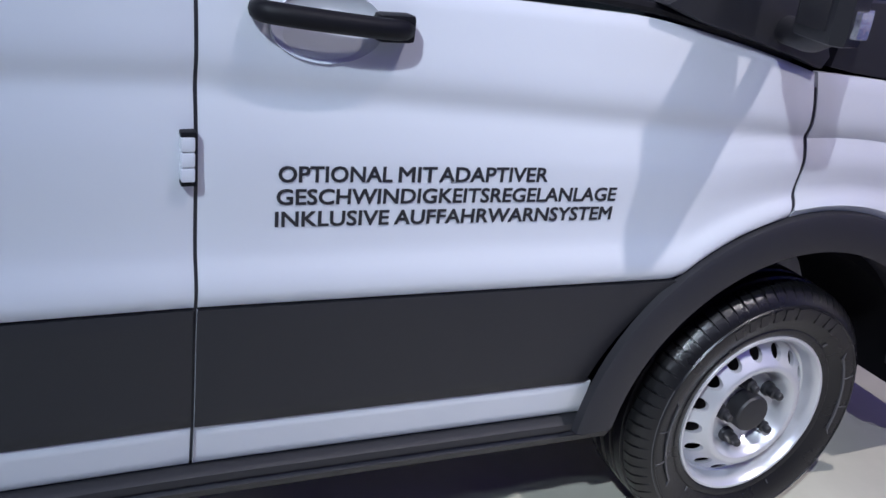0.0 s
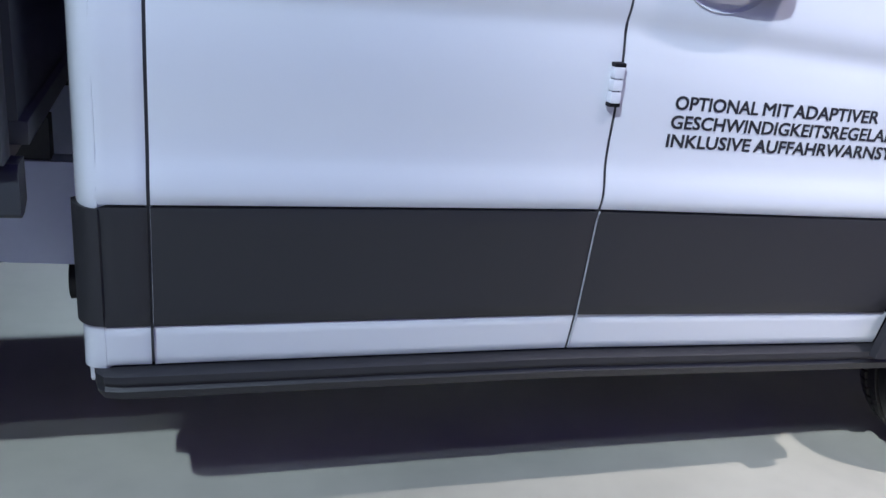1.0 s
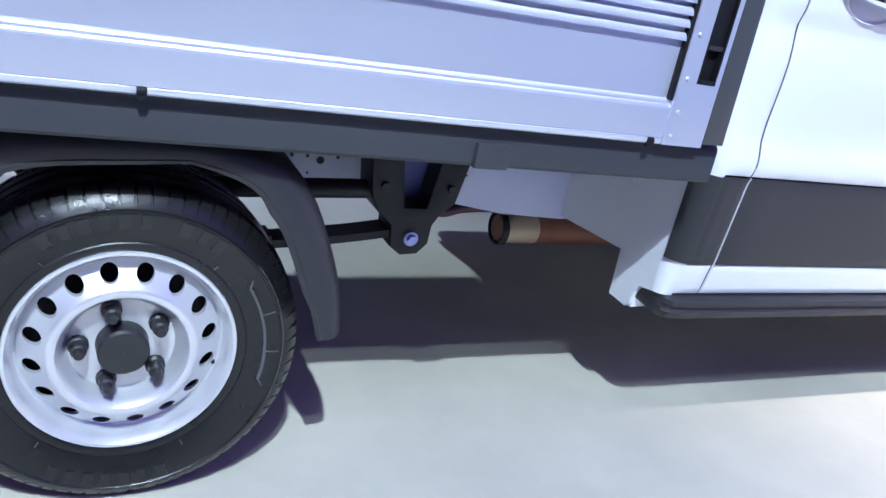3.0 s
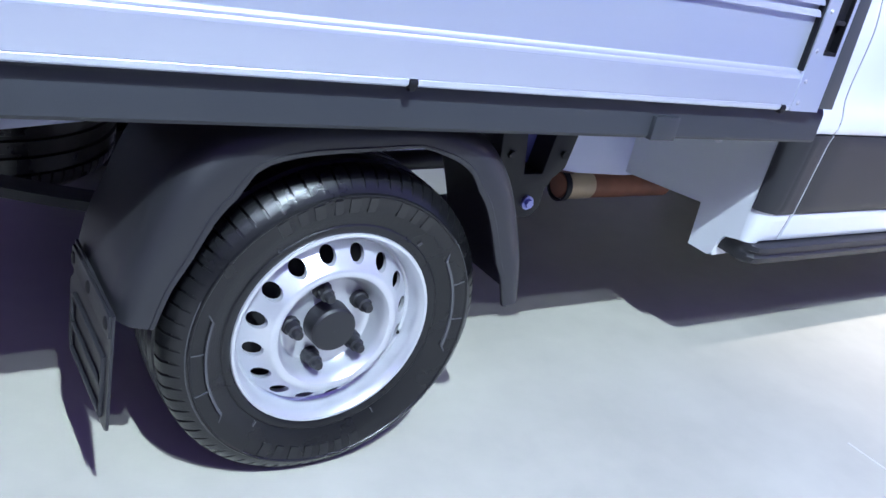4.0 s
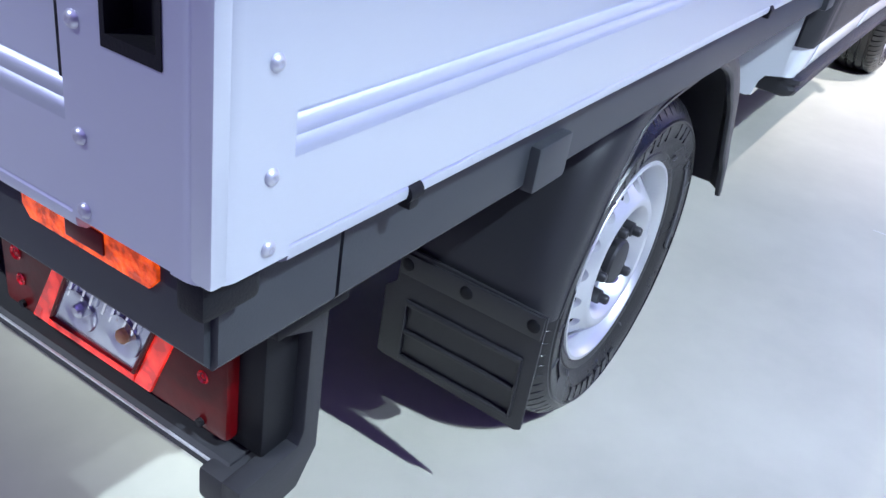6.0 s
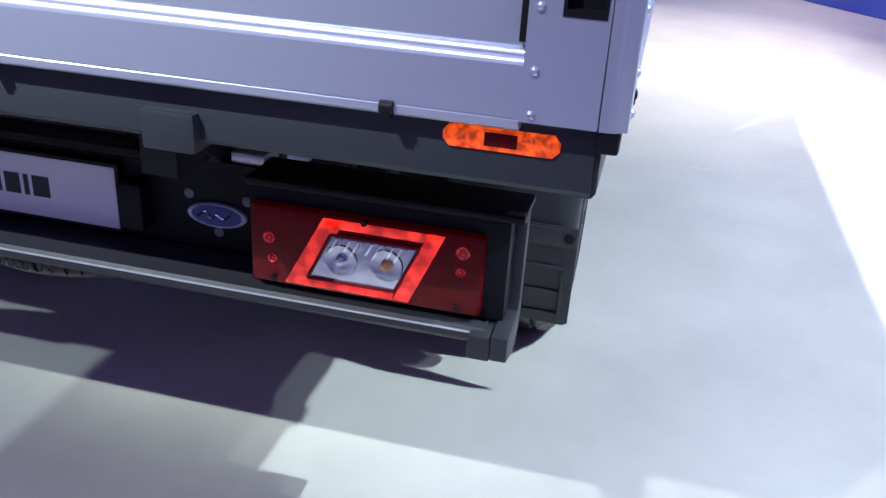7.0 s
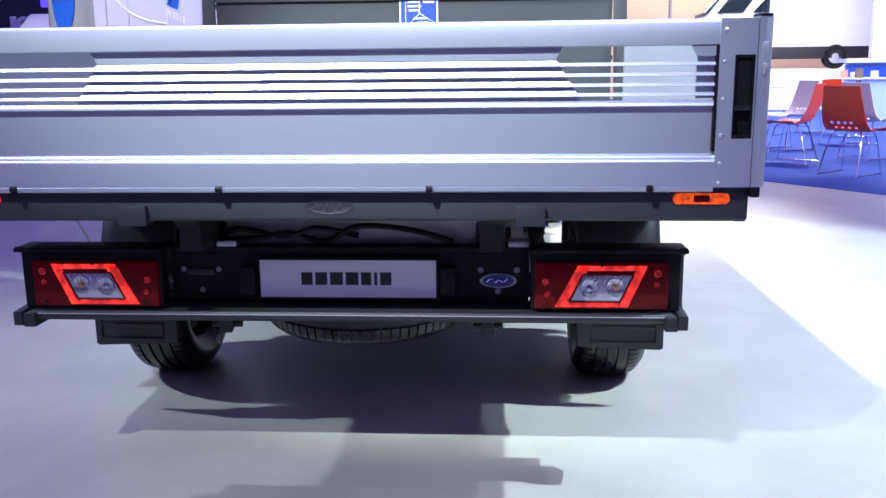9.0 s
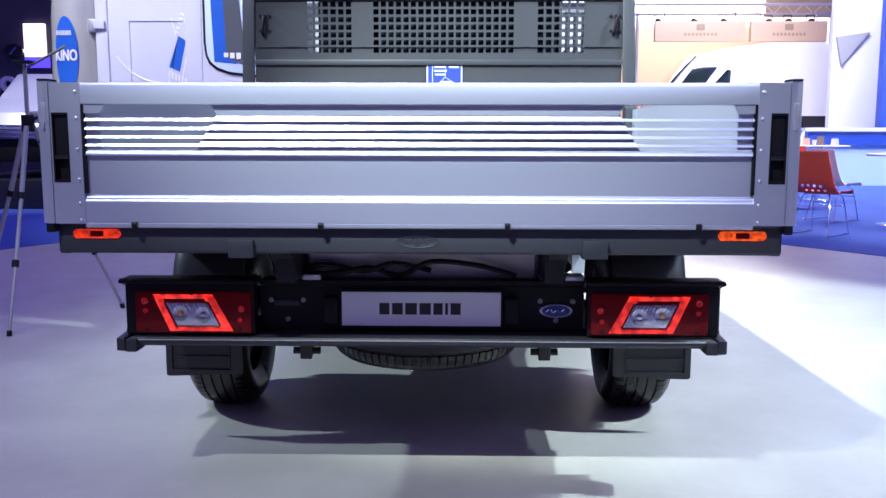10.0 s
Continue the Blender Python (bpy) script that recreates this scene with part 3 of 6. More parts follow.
# ---- wheels ----
def wheel(at, parent):
    """A steel wheel with its tyre, hub cap and nuts; its axle lies along y and its outer face looks to -y."""
    n = 64
    bm = bmesh.new()
    # lip and barrel
    lathe(bm, [(0.198, 0.075), (0.197, 0.035), (0.200, 0.020), (0.209, 0.012), (0.215, 0.006), (0.213, 0.001), (0.207, 0.001), (0.201, 0.009), (0.1965, 0.020), (0.195, 0.034), (0.192, 0.0445), (0.187, 0.0480), (0.181, 0.0425)], n)
    # ring with sixteen round hand holes
    holes, hr, rc = 16, 0.0165, 0.163
    for k in range(holes):
        a0 = 2 * math.pi * (k + 0.5) / holes
        inner, front, outer = [], [], []
        for j in range(16):
            t = 2 * math.pi * j / 16
            r, a = rc + hr * math.cos(t), a0 + hr * math.sin(t) / rc
            inner.append((r, a))
            cs, sn = math.cos(t), math.sin(t)
            q = 1 / max(abs(cs), abs(sn))
            outer.append((rc + (0.0215 if cs > 0 else 0.0235) * cs * q, a0 + (math.pi / holes) * sn * q))

        def v3(r, a, y):
            return bm.verts.new((r * math.cos(a), y, r * math.sin(a)))

        def face_y(r):
            return 0.0440 - (0.1845 - r) * 0.95
        vi = [v3(r, a, face_y(r)) for r, a in inner]
        vo = [v3(r, a, face_y(r)) for r, a in outer]
        vb = [v3(r, a, face_y(r) + 0.012) for r, a in inner]
        for j in range(16):
            j2 = (j + 1) % 16
            bm.faces.new((vi[j], vi[j2], vo[j2], vo[j]))
            bm.faces.new((vi[j], vb[j], vb[j2], vi[j2]))
    lathe(bm, [(0.1440, 0.0075), (0.1390, 0.0012), (0.1350, -0.0012), (0.129, -0.0020), (0.122, 0.0), (0.116, 0.0070), (0.110, 0.0190), (0.104, 0.036), (0.099, 0.043), (0.093, 0.045), (0.060, 0.045), (0.055, 0.045), (0.0005, 0.045)], n)
    bmesh.ops.remove_doubles(bm, verts=bm.verts[:], dist=0.0006)
    bmesh.ops.recalc_face_normals(bm, faces=bm.faces[:])
    wh = finish("wheel", bm, STEEL)
    wh["label"] = "silver steel wheel with round hand holes"
    wh.parent = parent
    wh.matrix_parent_inverse = parent.matrix_basis.inverted()
    wh.matrix_basis = Matrix.Translation(at)
    # dark drum behind the holes
    bm = bmesh.new()
    lathe(bm, [(0.0005, 0.10), (0.15, 0.10), (0.185, 0.108), (0.186, 0.16), (0.0005, 0.15)], 32)
    part("brake_drum", bm, UNDER, wh)
    # tyre: sidewall, shoulder blocks and grooves
    bm = bmesh.new()
    seg = 288
    prof = [(0.200, 0.03), (0.206, 0.012), (0.214, 0.005), (0.222, 0.001), (0.231, 0.0), (0.234, 0.002), (0.243, -0.002), (0.262, -0.010), (0.28, -0.0150), (0.2965, -0.0150), (0.2985, -0.0175), (0.3015, -0.0172), (0.304, -0.0130), (0.312, -0.009), (0.322, -0.002), (0.330, 0.006)]
    tread = [(0.3355, 0.0125, 1), (0.339, 0.018, 1), (0.342, 0.030, 1), (0.343, 0.044, 1), (0.336, 0.047, 0), (0.336, 0.055, 0), (0.344, 0.058, 0), (0.345, 0.085, 0), (0.337, 0.088, 0), (0.337, 0.097, 0), (0.345, 0.10, 0),
             (0.345, 0.125, 0), (0.337, 0.128, 0), (0.337, 0.137, 0), (0.345, 0.14, 0), (0.344, 0.167, 0), (0.336, 0.17, 0), (0.336, 0.178, 0), (0.343, 0.181, 1), (0.342, 0.195, 1), (0.337, 0.21, 1)]
    back = [(0.330, 0.219), (0.31, 0.235), (0.285, 0.24), (0.25, 0.228), (0.21, 0.20)]
    allp = [(r, y, 0) for r, y in prof] + tread + [(r, y, 0) for r, y in back]
    rings = []
    for r, y, cut in allp:
        ring = []
        for i in range(seg):
            a = 2 * math.pi * (i // 4 + (0.0, 0.80, 0.83, 0.97)[i % 4]) / (seg // 4)
            rr = r - (0.009 if cut and i % 4 > 1 else 0.0035 if 0.315 < r < 0.331 and y < 0.02 and i % 4 > 1 else 0)
            ring.append(bm.verts.new((rr * math.cos(a), y, max(rr * math.sin(a), -0.3425))))
        rings.append(ring)
    for p, q in zip(rings, rings[1:]):
        for i in range(seg):
            bm.faces.new((p[i], q[i], q[(i + 1) % seg], p[(i + 1) % seg]))
    bmesh.ops.recalc_face_normals(bm, faces=bm.faces[:])
    tyre = part("tyre", bm, RUBBER, wh, "black tyre with grooved tread")
    # raised marks on the sidewall: bars in place of the maker's words, and moulded arcs
    def mark(a0, a1, r0, r1, lift=0.0015, lean=0.0):
        b2 = bmesh.new()
        k = max(2, int((a1 - a0) / 3))
        fr = []
        for i in range(k + 1):
            col = []
            for r in (r0, r1):
                a = radians(a0 + (a1 - a0) * i / k + (lean if r == r1 else 0.0))
                y = -0.0158 + max(0, r - 0.296) * 0.55 + max(0, 0.272 - r) * 0.36 - lift
                col.append(b2.verts.new((r * math.cos(a), y, r * math.sin(a))))
            fr.append(col)
        for p, q in zip(fr, fr[1:]):
            b2.faces.new((p[0], q[0], q[1], p[1]))
        r = bmesh.ops.extrude_face_region(b2, geom=b2.faces[:])
        for v in [g for g in r["geom"] if isinstance(g, bmesh.types.BMVert)]:
            v.co.y += 0.004
        bmesh.ops.recalc_face_normals(b2, faces=b2.faces[:])
        return b2
    for start, cnt in ((100, 6), (60, 3), (262, 7)):
        for i in range(cnt):
            a = start + 0 + (cnt / 2 - i) * 7.2
            part("raised_mark", mark(a - 2.1, a + (1.3 if i % 2 else 2.1), 0.266, 0.2945, 0.0012), LETTER_RUBBER, tyre)
    # two long moulded panels opposite each other, edged by paler grey ribs
    for c in (10, 190):
        part("sidewall_rib", mark(c - 30, c + 30, 0.3030, 0.3052, 0.0022), PALE_RUBBER, tyre)
        part("sidewall_rib", mark(c - 23, c + 23, 0.2640, 0.2690, 0.0020), PALE_RUBBER, tyre)
        for side, lean in ((-1, -7.0), (1, 7.0)):
            part("sidewall_rib", mark(c + side * 23 - 0.4, c + side * 23 + 0.4, 0.2660, 0.3045, 0.0022, lean), PALE_RUBBER, tyre)
            part("sidewall_rib", mark(c + side * 9 - 0.2, c + side * 9 + 0.2, 0.2700, 0.2950, 0.0016), PALE_RUBBER, tyre)
    for a in (50, 128, 232, 300):
        part("raised_mark", mark(a - 0.3, a + 0.3, 0.236, 0.246, 0.0016), PALE_RUBBER, tyre)
    # hub cap and nuts
    bm = bmesh.new()
    lathe(bm, [(0.050, 0.055), (0.048, 0.007), (0.044, 0.002), (0.034, 0.0), (0.0005, -0.0005)], 40)
    bmesh.ops.recalc_face_normals(bm, faces=bm.faces[:])
    part("hub_cap", bm, HUB, wh, "dull black hub cap")
    for k in range(5):
        a = radians(107 - 72 * k)
        x, z = 0.08 * math.cos(a), 0.08 * math.sin(a)
        bm = bmesh.new()
        lathe(bm, [(0.020, 0.055), (0.0195, 0.034), (0.0155, 0.031), (0.0150, 0.012), (0.0105, 0.009), (0.0105, -0.002), (0.008, -0.006), (0.0005, -0.007)], 12, Matrix.Translation((x, 0, z)))
        bmesh.ops.recalc_face_normals(bm, faces=bm.faces[:])
        part("wheel_nut", bm, HUB, wh)
    # valve and balance clip
    bm = bmesh.new()
    cyl(bm, (0.183, 0.072, -0.050), (0.178, 0.040, -0.049), 0.004, 8)
    part("valve", bm, RUBBER, wh)
    return wh


WY = 0.058
rear_wheel = wheel((-3.197, WY, 0.343), truck)
copy_thing(rear_wheel, pose(0.343, WY, 0.343, 0, 3, 0))
copy_thing(rear_wheel, pose(-3.197, 2 * MID - WY, 0.343, 0, 0, 180))
copy_thing(rear_wheel, pose(0.343, 2 * MID - WY, 0.343, 0, 0, 180))
# axle
bm = bmesh.new()
cyl(bm, (-3.197, 0.2, 0.345), (-3.197, 1.86, 0.345), 0.05, 16)
lathe(bm, [(0.0005, -0.09), (0.06, -0.08), (0.095, -0.03), (0.095, 0.03), (0.06, 0.08), (0.0005, 0.09)], 24, Matrix.Translation((-3.197, MID, 0.345)))
part("rear_axle", bm, UNDER, truck)
bm = bmesh.new()
cyl(bm, (-3.05, MID, 0.36), (-1.6, MID, 0.42), 0.04, 14)
part("propeller_shaft", bm, UNDER, truck)


# ---- chassis under the bed ----
def chassis_rail():
    bm = bmesh.new()
    pts = [(-1.80, 0.455), (-1.95, 0.452), (-2.15, 0.462), (-2.33, 0.49), (-2.8, 0.52), (-3.0, 0.58), (-3.5, 0.60), (-3.8, 0.56), (-4.10, 0.56), (-4.10, 0.70), (-2.9, 0.72), (-1.80, 0.70)]
    return prism(bm, pts, "y", 0.57, 0.64, 0.006)


bm = chassis_rail()
rail_l = part("chassis_rail", mirrored(bm), FRAME, truck)
rail_r = part("chassis_rail", bm, FRAME, truck, "pale grey painted chassis rail")
for x, z, r in ((-2.318, 0.522, 0.0055), (-2.318, 0.556, 0.0055), (-2.28, 0.572, 0.003), (-2.70, 0.59, 0.010), (-2.655, 0.60, 0.0045), (-2.735, 0.60, 0.0045), (-2.775, 0.60, 0.0045), (-2.775, 0.565, 0.003), (-2.73, 0.555, 0.003), (-1.87, 0.485, 0.0055)):
    bm = bmesh.new()
    cyl(bm, (x, 0.5665, z), (x, 0.575, z), r, 14)
    part("bolt_hole", bm, INK, rail_r)
# cross members
for x in (-2.55, -3.5, -4.0):
    bm = bmesh.new()
    box(bm, x - 0.04, x + 0.04, 0.64, 1.42, 0.60, 0.70, 0.006)
    part("cross_member", bm, FRAME, truck)
ZINC = mat("blue_zinc", (0.30, 0.32, 0.62), 0.35, metal=0.8, grain=0.1)
# spring hanger with its eye bolt
for s in (0, 1):
    bm = bmesh.new()
    prism(bm, [(-2.64, 0.69), (-2.56, 0.69), (-2.535, 0.545), (-2.475, 0.545), (-2.455, 0.69), (-2.375, 0.69), (-2.40, 0.56), (-2.435, 0.53), (-2.452, 0.50), (-2.455, 0.45), (-2.48, 0.422), (-2.525, 0.418), (-2.555, 0.44), (-2.562, 0.50), (-2.60, 0.53), (-2.625, 0.58)], "y", 0.37, 0.47, 0.006)
    hang = part("spring_hanger", mirrored(bm) if s else bm, UNDER, truck, "black spring hanger bracket")
    bm = bmesh.new()
    prism(bm, [(-2.56, 0.69), (-2.455, 0.69), (-2.475, 0.55), (-2.535, 0.55)], "y", 0.44, 0.50)
    part("hanger_plate", mirrored(bm) if s else bm, mat("blue_grey_steel", (0.10, 0.11, 0.35), 0.5, grain=0.1), hang)
    bm = bmesh.new()
    cyl(bm, (-2.506, 0.352, 0.466), (-2.506, 0.48, 0.466), 0.012, 6)
    cyl(bm, (-2.506, 0.362, 0.466), (-2.506, 0.372, 0.466), 0.019, 18)
    part("eye_bolt", mirrored(bm) if s else bm, ZINC, hang)
    for bx, bz in ((-2.597, 0.60), (-2.42, 0.60)):
        bm = bmesh.new()
        cyl(bm, (bx, 0.36, bz), (bx, 0.372, bz), 0.011, 6)
        part("bracket_bolt", mirrored(bm) if s else bm, UNDER, hang)
    # leaf spring
    for k, (za, zb, th) in enumerate(((0.466, 0.41, 0.02), (0.0, 0.395, 0.03))):
        bm = bmesh.new()
        cols = []
        L = 24
        for i in range(L + 1):
            f = i / L
            x = (-2.506 + (-3.80 + 2.506) * f) if k == 0 else (-2.85 - 0.72 * f)
            sag = 4 * f * (1 - f)
            z = 0.470 + 0.05 * f - 0.075 * sag if k == 0 else 0.425 - 0.012 * sag
            cols.append([bm.verts.new((x, y, z + d)) for y, d in ((0.385, 0), (0.455, 0), (0.455, th), (0.385, th))])
        for p, q in zip(cols, cols[1:]):
            for i in range(4):
                bm.faces.new((p[i], q[i], q[(i + 1) % 4], p[(i + 1) % 4]))
        bm.faces.new(cols[0]); bm.faces.new(cols[-1][::-1])
        bmesh.ops.recalc_face_normals(bm, faces=bm.faces[:])
        part("leaf_spring", mirrored(bm) if s else bm, UNDER, truck)
    # shackle behind the axle: two slanting links, the spring eye and the bolts
    bm = bmesh.new()
    link = [(-3.829, 0.640), (-3.806, 0.650), (-3.783, 0.640), (-3.776, 0.600), (-3.795, 0.540), (-3.812, 0.516), (-3.834, 0.512), (-3.850, 0.528), (-3.848, 0.556)]
    prism(bm, link, "y", 0.370, 0.382, 0.003)
    sh = part("spring_shackle", mirrored(bm) if s else bm, RAIL, truck)
    bm = bmesh.new()
    prism(bm, link, "y", 0.458, 0.470, 0.003)
    part("shackle_link", mirrored(bm) if s else bm, RAIL, sh)
    bm = bmesh.new()
    cyl(bm, (-3.824, 0.384, 0.537), (-3.824, 0.456, 0.537), 0.034, 20)
    part("spring_eye", mirrored(bm) if s else bm, UNDER, sh)
    for x, z in ((-3.824, 0.537), (-3.804, 0.621)):
        bm = bmesh.new()
        cyl(bm, (x, 0.350, z), (x, 0.48, z), 0.0105, 6)
        cyl(bm, (x, 0.362, z), (x, 0.369, z), 0.0165, 16)
        part("shackle_bolt", mirrored(bm) if s else bm, ZINC, sh)
# exhaust silencer, pipe and its hanger
bm = bmesh.new()
lathe(bm, [(0.0005, 0.195), (0.040, 0.195), (0.045, 0.185), (0.046, 0.0), (0.046, -0.30), (0.0005, -0.30)], 24, Matrix.Translation((-1.845, 0.75, 0.347)) @ pose(0, 0, 0, 0, 0, 90))
bmesh.ops.recalc_face_normals(bm, faces=bm.faces[:])
ex = part("exhaust_pipe", bm, mat("rusty_steel", (0.22, 0.085, 0.05), 0.55, metal=0.2, grain=0.5, grain_scale=20, stain=0.9, stain_scale=9), truck, "heat-stained tan and rust exhaust pipe")
bm = bmesh.new()
lathe(bm, [(0.0455, 0.178), (0.0475, 0.174), (0.0475, 0.068), (0.0455, 0.064)], 24, Matrix.Translation((-1.845, 0.75, 0.347)) @ pose(0, 0, 0, 0, 0, 90))
part("exhaust_sleeve", bm, RUST, ex)
bm = bmesh.new()
lathe(bm, [(0.049, -0.012), (0.054, -0.010), (0.054, 0.010), (0.049, 0.012)], 24, Matrix.Translation((-2.033, 0.75, 0.347)) @ pose(0, 0, 0, 0, 0, 90))
part("exhaust_clamp", bm, UNDER, ex)
bm = bmesh.new()
tube(bm, smooth_path([(-2.0, 0.75, 0.40), (-2.09, 0.72, 0.425), (-2.20, 0.70, 0.428), (-2.27, 0.70, 0.412), (-2.31, 0.71, 0.44), (-2.40, 0.72, 0.50)], 5), 0.016, 12)
part("tail_pipe", bm, mat("purple_tinted_steel", (0.10, 0.05, 0.06), 0.4, metal=0.5, grain=0.3, grain_scale=30), ex)
bm = bmesh.new()
lathe(bm, [(0.014, 0.0), (0.0135, -0.003), (0.009, -0.005), (0.0005, -0.0055)], 18, Matrix.Translation((-1.9455, 0.275, 0.686)) @ pose(0, 0, 0, 0, 0, -90))
bmesh.ops.recalc_face_normals(bm, faces=bm.faces[:])
part("body_plug", bm, PLATE, truck, "small white plastic plug in the cab wall")
bm = bmesh.new()
cyl(bm, (-3.0, 0.42, 0.56), (-2.56, 0.42, 0.575), 0.024, 14)
part("shock_absorber", bm, UNDER, truck)


# ---- dropside bed ----
X0, X1 = -4.335, -2.19        # field of the side boards between their end posts
YS = -0.066                   # outer face of the side board
ZB, ZT = 0.884, 1.302


def round_rib(z, depth, height):
    """Points of a small quarter-round that turns from upright to facing well upwards, in equal steps of arc."""
    turns = [radians(a) for a in (15, 24, 33, 42, 52)]
    step = height / sum(math.cos(a) for a in turns)
    out = [(z, depth)]
    for a in turns:
        z, depth = z + step * math.cos(a), depth + step * math.sin(a)
        out.append((z, depth))
    return out


def bead(z, depth, height):
    """Points of a rounded slope that turns from nearly upright to facing half upwards."""
    out = [(z, depth)]
    for k in range(5):
        d = height / 5
        z, depth = z + d, depth + d * math.tan(radians(13 + 7 * k))
        out.append((z, depth))
    return out


FIELD = [(0.880, 0.007), (0.884, 0.001), (0.888, 0.0), (0.893, 0.0), (0.8945, 0.0015), (0.896, 0.0), (0.9555, 0.0), (0.956, 0.0), *round_rib(0.957, 0.0005, 0.0087), *round_rib(0.9660, 0.0058, 0.0087), (0.9755, 0.0135),
         (0.977, 0.014), (0.9775, 0.014), (1.0915, 0.014), (1.092, 0.014), (1.0930, 0.0030), *bead(1.0938, 0.0022, 0.0135), (1.1080, 0.0165)]
for zz in (1.1235, 1.147, 1.1715, 1.197):
    FIELD += [(zz - 0.0062, 0.0175), (zz - 0.0050, 0.0030), *bead(zz - 0.0042, 0.0022, 0.0142), (zz + 0.0112, 0.0175)]
FIELD += [(1.2093, 0.0175), (1.2105, 0.0), (1.292, 0.0), (1.2995, 0.003), (1.302, 0.008)]
TH = 0.028
RIV = mat("rivet_steel", (0.55, 0.56, 0.62), 0.35, metal=0.6)


def board(profile, u0, u1, put, th=TH, cuts=1):
    """An extruded hollow board: profile of (z, depth) swept from u0 to u1; put(u, depth, z) gives the place."""
    bm = bmesh.new()
    loop = profile + [(profile[-1][0], th), (profile[0][0], th)]
    ends = [[bm.verts.new(put(u0 + (u1 - u0) * i / cuts, d, z)) for z, d in loop] for i in range(cuts + 1)]
    n = len(loop)
    for p, q in zip(ends, ends[1:]):
        for i in range(n):
            bm.faces.new((p[i], p[(i + 1) % n], q[(i + 1) % n], q[i]))
    bm.faces.new(ends[0][::-1]); bm.faces.new(ends[-1])
    bmesh.ops.recalc_face_normals(bm, faces=bm.faces[:])
    return bm


def lift(x):
    """The bed rises slightly towards the tail."""
    return -0.008 * (x + 3.2)


def rivet(bm, at, normal, r=0.0042):
    n = Vector(normal)
    m = Matrix.Translation(at) @ n.to_track_quat("-Y", "Z").to_matrix().to_4x4()
    lathe(bm, [(r * 1.35, 0.0), (r * 1.3, -0.0012), (r, -0.0028), (r * 0.55, -0.0036), (0.0004, -0.0030)], 12, m)
    return bm


def latch(parent, put):
    """A dark recessed latch in a post; put(u, depth, z): u across the post."""
    def slab(name, u0, u1, d0, d1, z0, z1, m, bev=0.0):
        bm = bmesh.new()
        box(bm, 0, 1, 0, 1, 0, 1)
        for v in bm.verts:
            v.co = Vector(put(u0 + (u1 - u0) * v.co.x, d0 + (d1 - d0) * v.co.y, z0 + (z1 - z0) * v.co.z))
        if bev:
            bmesh.ops.bevel(bm, geom=bm.edges[:], offset=bev, segments=2, affect="EDGES")
        bmesh.ops.recalc_face_normals(bm, faces=bm.faces[:])
        return part(name, bm, m, parent)
    # rim of the pocket, its floor, and the lever
    slab("latch_rim", -0.024, -0.020, -0.003, 0.02, 1.014, 1.216, BLACK)
    slab("latch_rim", 0.020, 0.024, -0.003, 0.02, 1.014, 1.216, BLACK)
    slab("latch_rim", -0.020, 0.020, -0.003, 0.02, 1.014, 1.022, BLACK)
    slab("latch_rim", -0.020, 0.020, -0.003, 0.02, 1.210, 1.216, BLACK)
    slab("latch_pocket", -0.020, 0.020, 0.016, 0.020, 1.022, 1.090, BLACK)
    slab("latch_lever", -0.0195, 0.0195, 0.004, 0.014, 1.090, 1.210, BLACK, 0.002)
    slab("latch_lip", -0.0195, 0.0195, -0.002, 0.012, 1.083, 1.093, PLASTIC, 0.002)


def post(name, u0, u1, put, latch_u, rivet_u, rivet_z, parent, normal):
    """An end post of a board with a pocket for the latch."""
    bm = bmesh.new()
    foot = 0.893 if name == "tailgate_post" else 0.882
    for a, b, z0, z1 in ((u0, latch_u - 0.024, foot, 1.302), (latch_u + 0.024, u1, foot, 1.302), (latch_u - 0.024, latch_u + 0.024, foot, 1.014), (latch_u - 0.024, latch_u + 0.024, 1.216, 1.302)):
        box(bm, a, b, 0, 1, z0, z1)
    for v in bm.verts:
        v.co = Vector(put(v.co.x, -0.002 if v.co.y < 0.5 else 0.03, v.co.z))
    bmesh.ops.remove_doubles(bm, verts=bm.verts[:], dist=0.0005)
    bmesh.ops.recalc_face_normals(bm, faces=bm.faces[:])
    p = part(name, bm, ALU, parent)
    latch(p, lambda u, d, z: put(latch_u + u, d, z))
    for z in rivet_z:
        bm = bmesh.new()
        rivet(bm, Vector(put(rivet_u, -0.0021, z)), normal)
        part("rivet", bm, RIV, p)
    return p


def side_put(u, d, z):
    return (u, YS + d, z + lift(u))


bm = board(FIELD, X0, X1, side_put, cuts=6)
part("side_board", mirrored(bm), ALU, truck)
part("side_board", bm, ALU, truck, "ribbed silver aluminium side board")
# black strip in place of the shadow line where the field meets the post
bm = bmesh.new()
box(bm, X1 - 0.008, X1 + 0.001, YS + 0.0015, YS + 0.016, 0.974 + lift(X1), 1.207 + lift(X1))
part("end_gap_shade", bm, BLACK, truck)
RZ = (0.902, 0.952, 1.022, 1.11, 1.20, 1.275)
post("board_post", X1, -2.085, side_put, -2.122, -2.172, RZ, truck, (0, -1, 0))
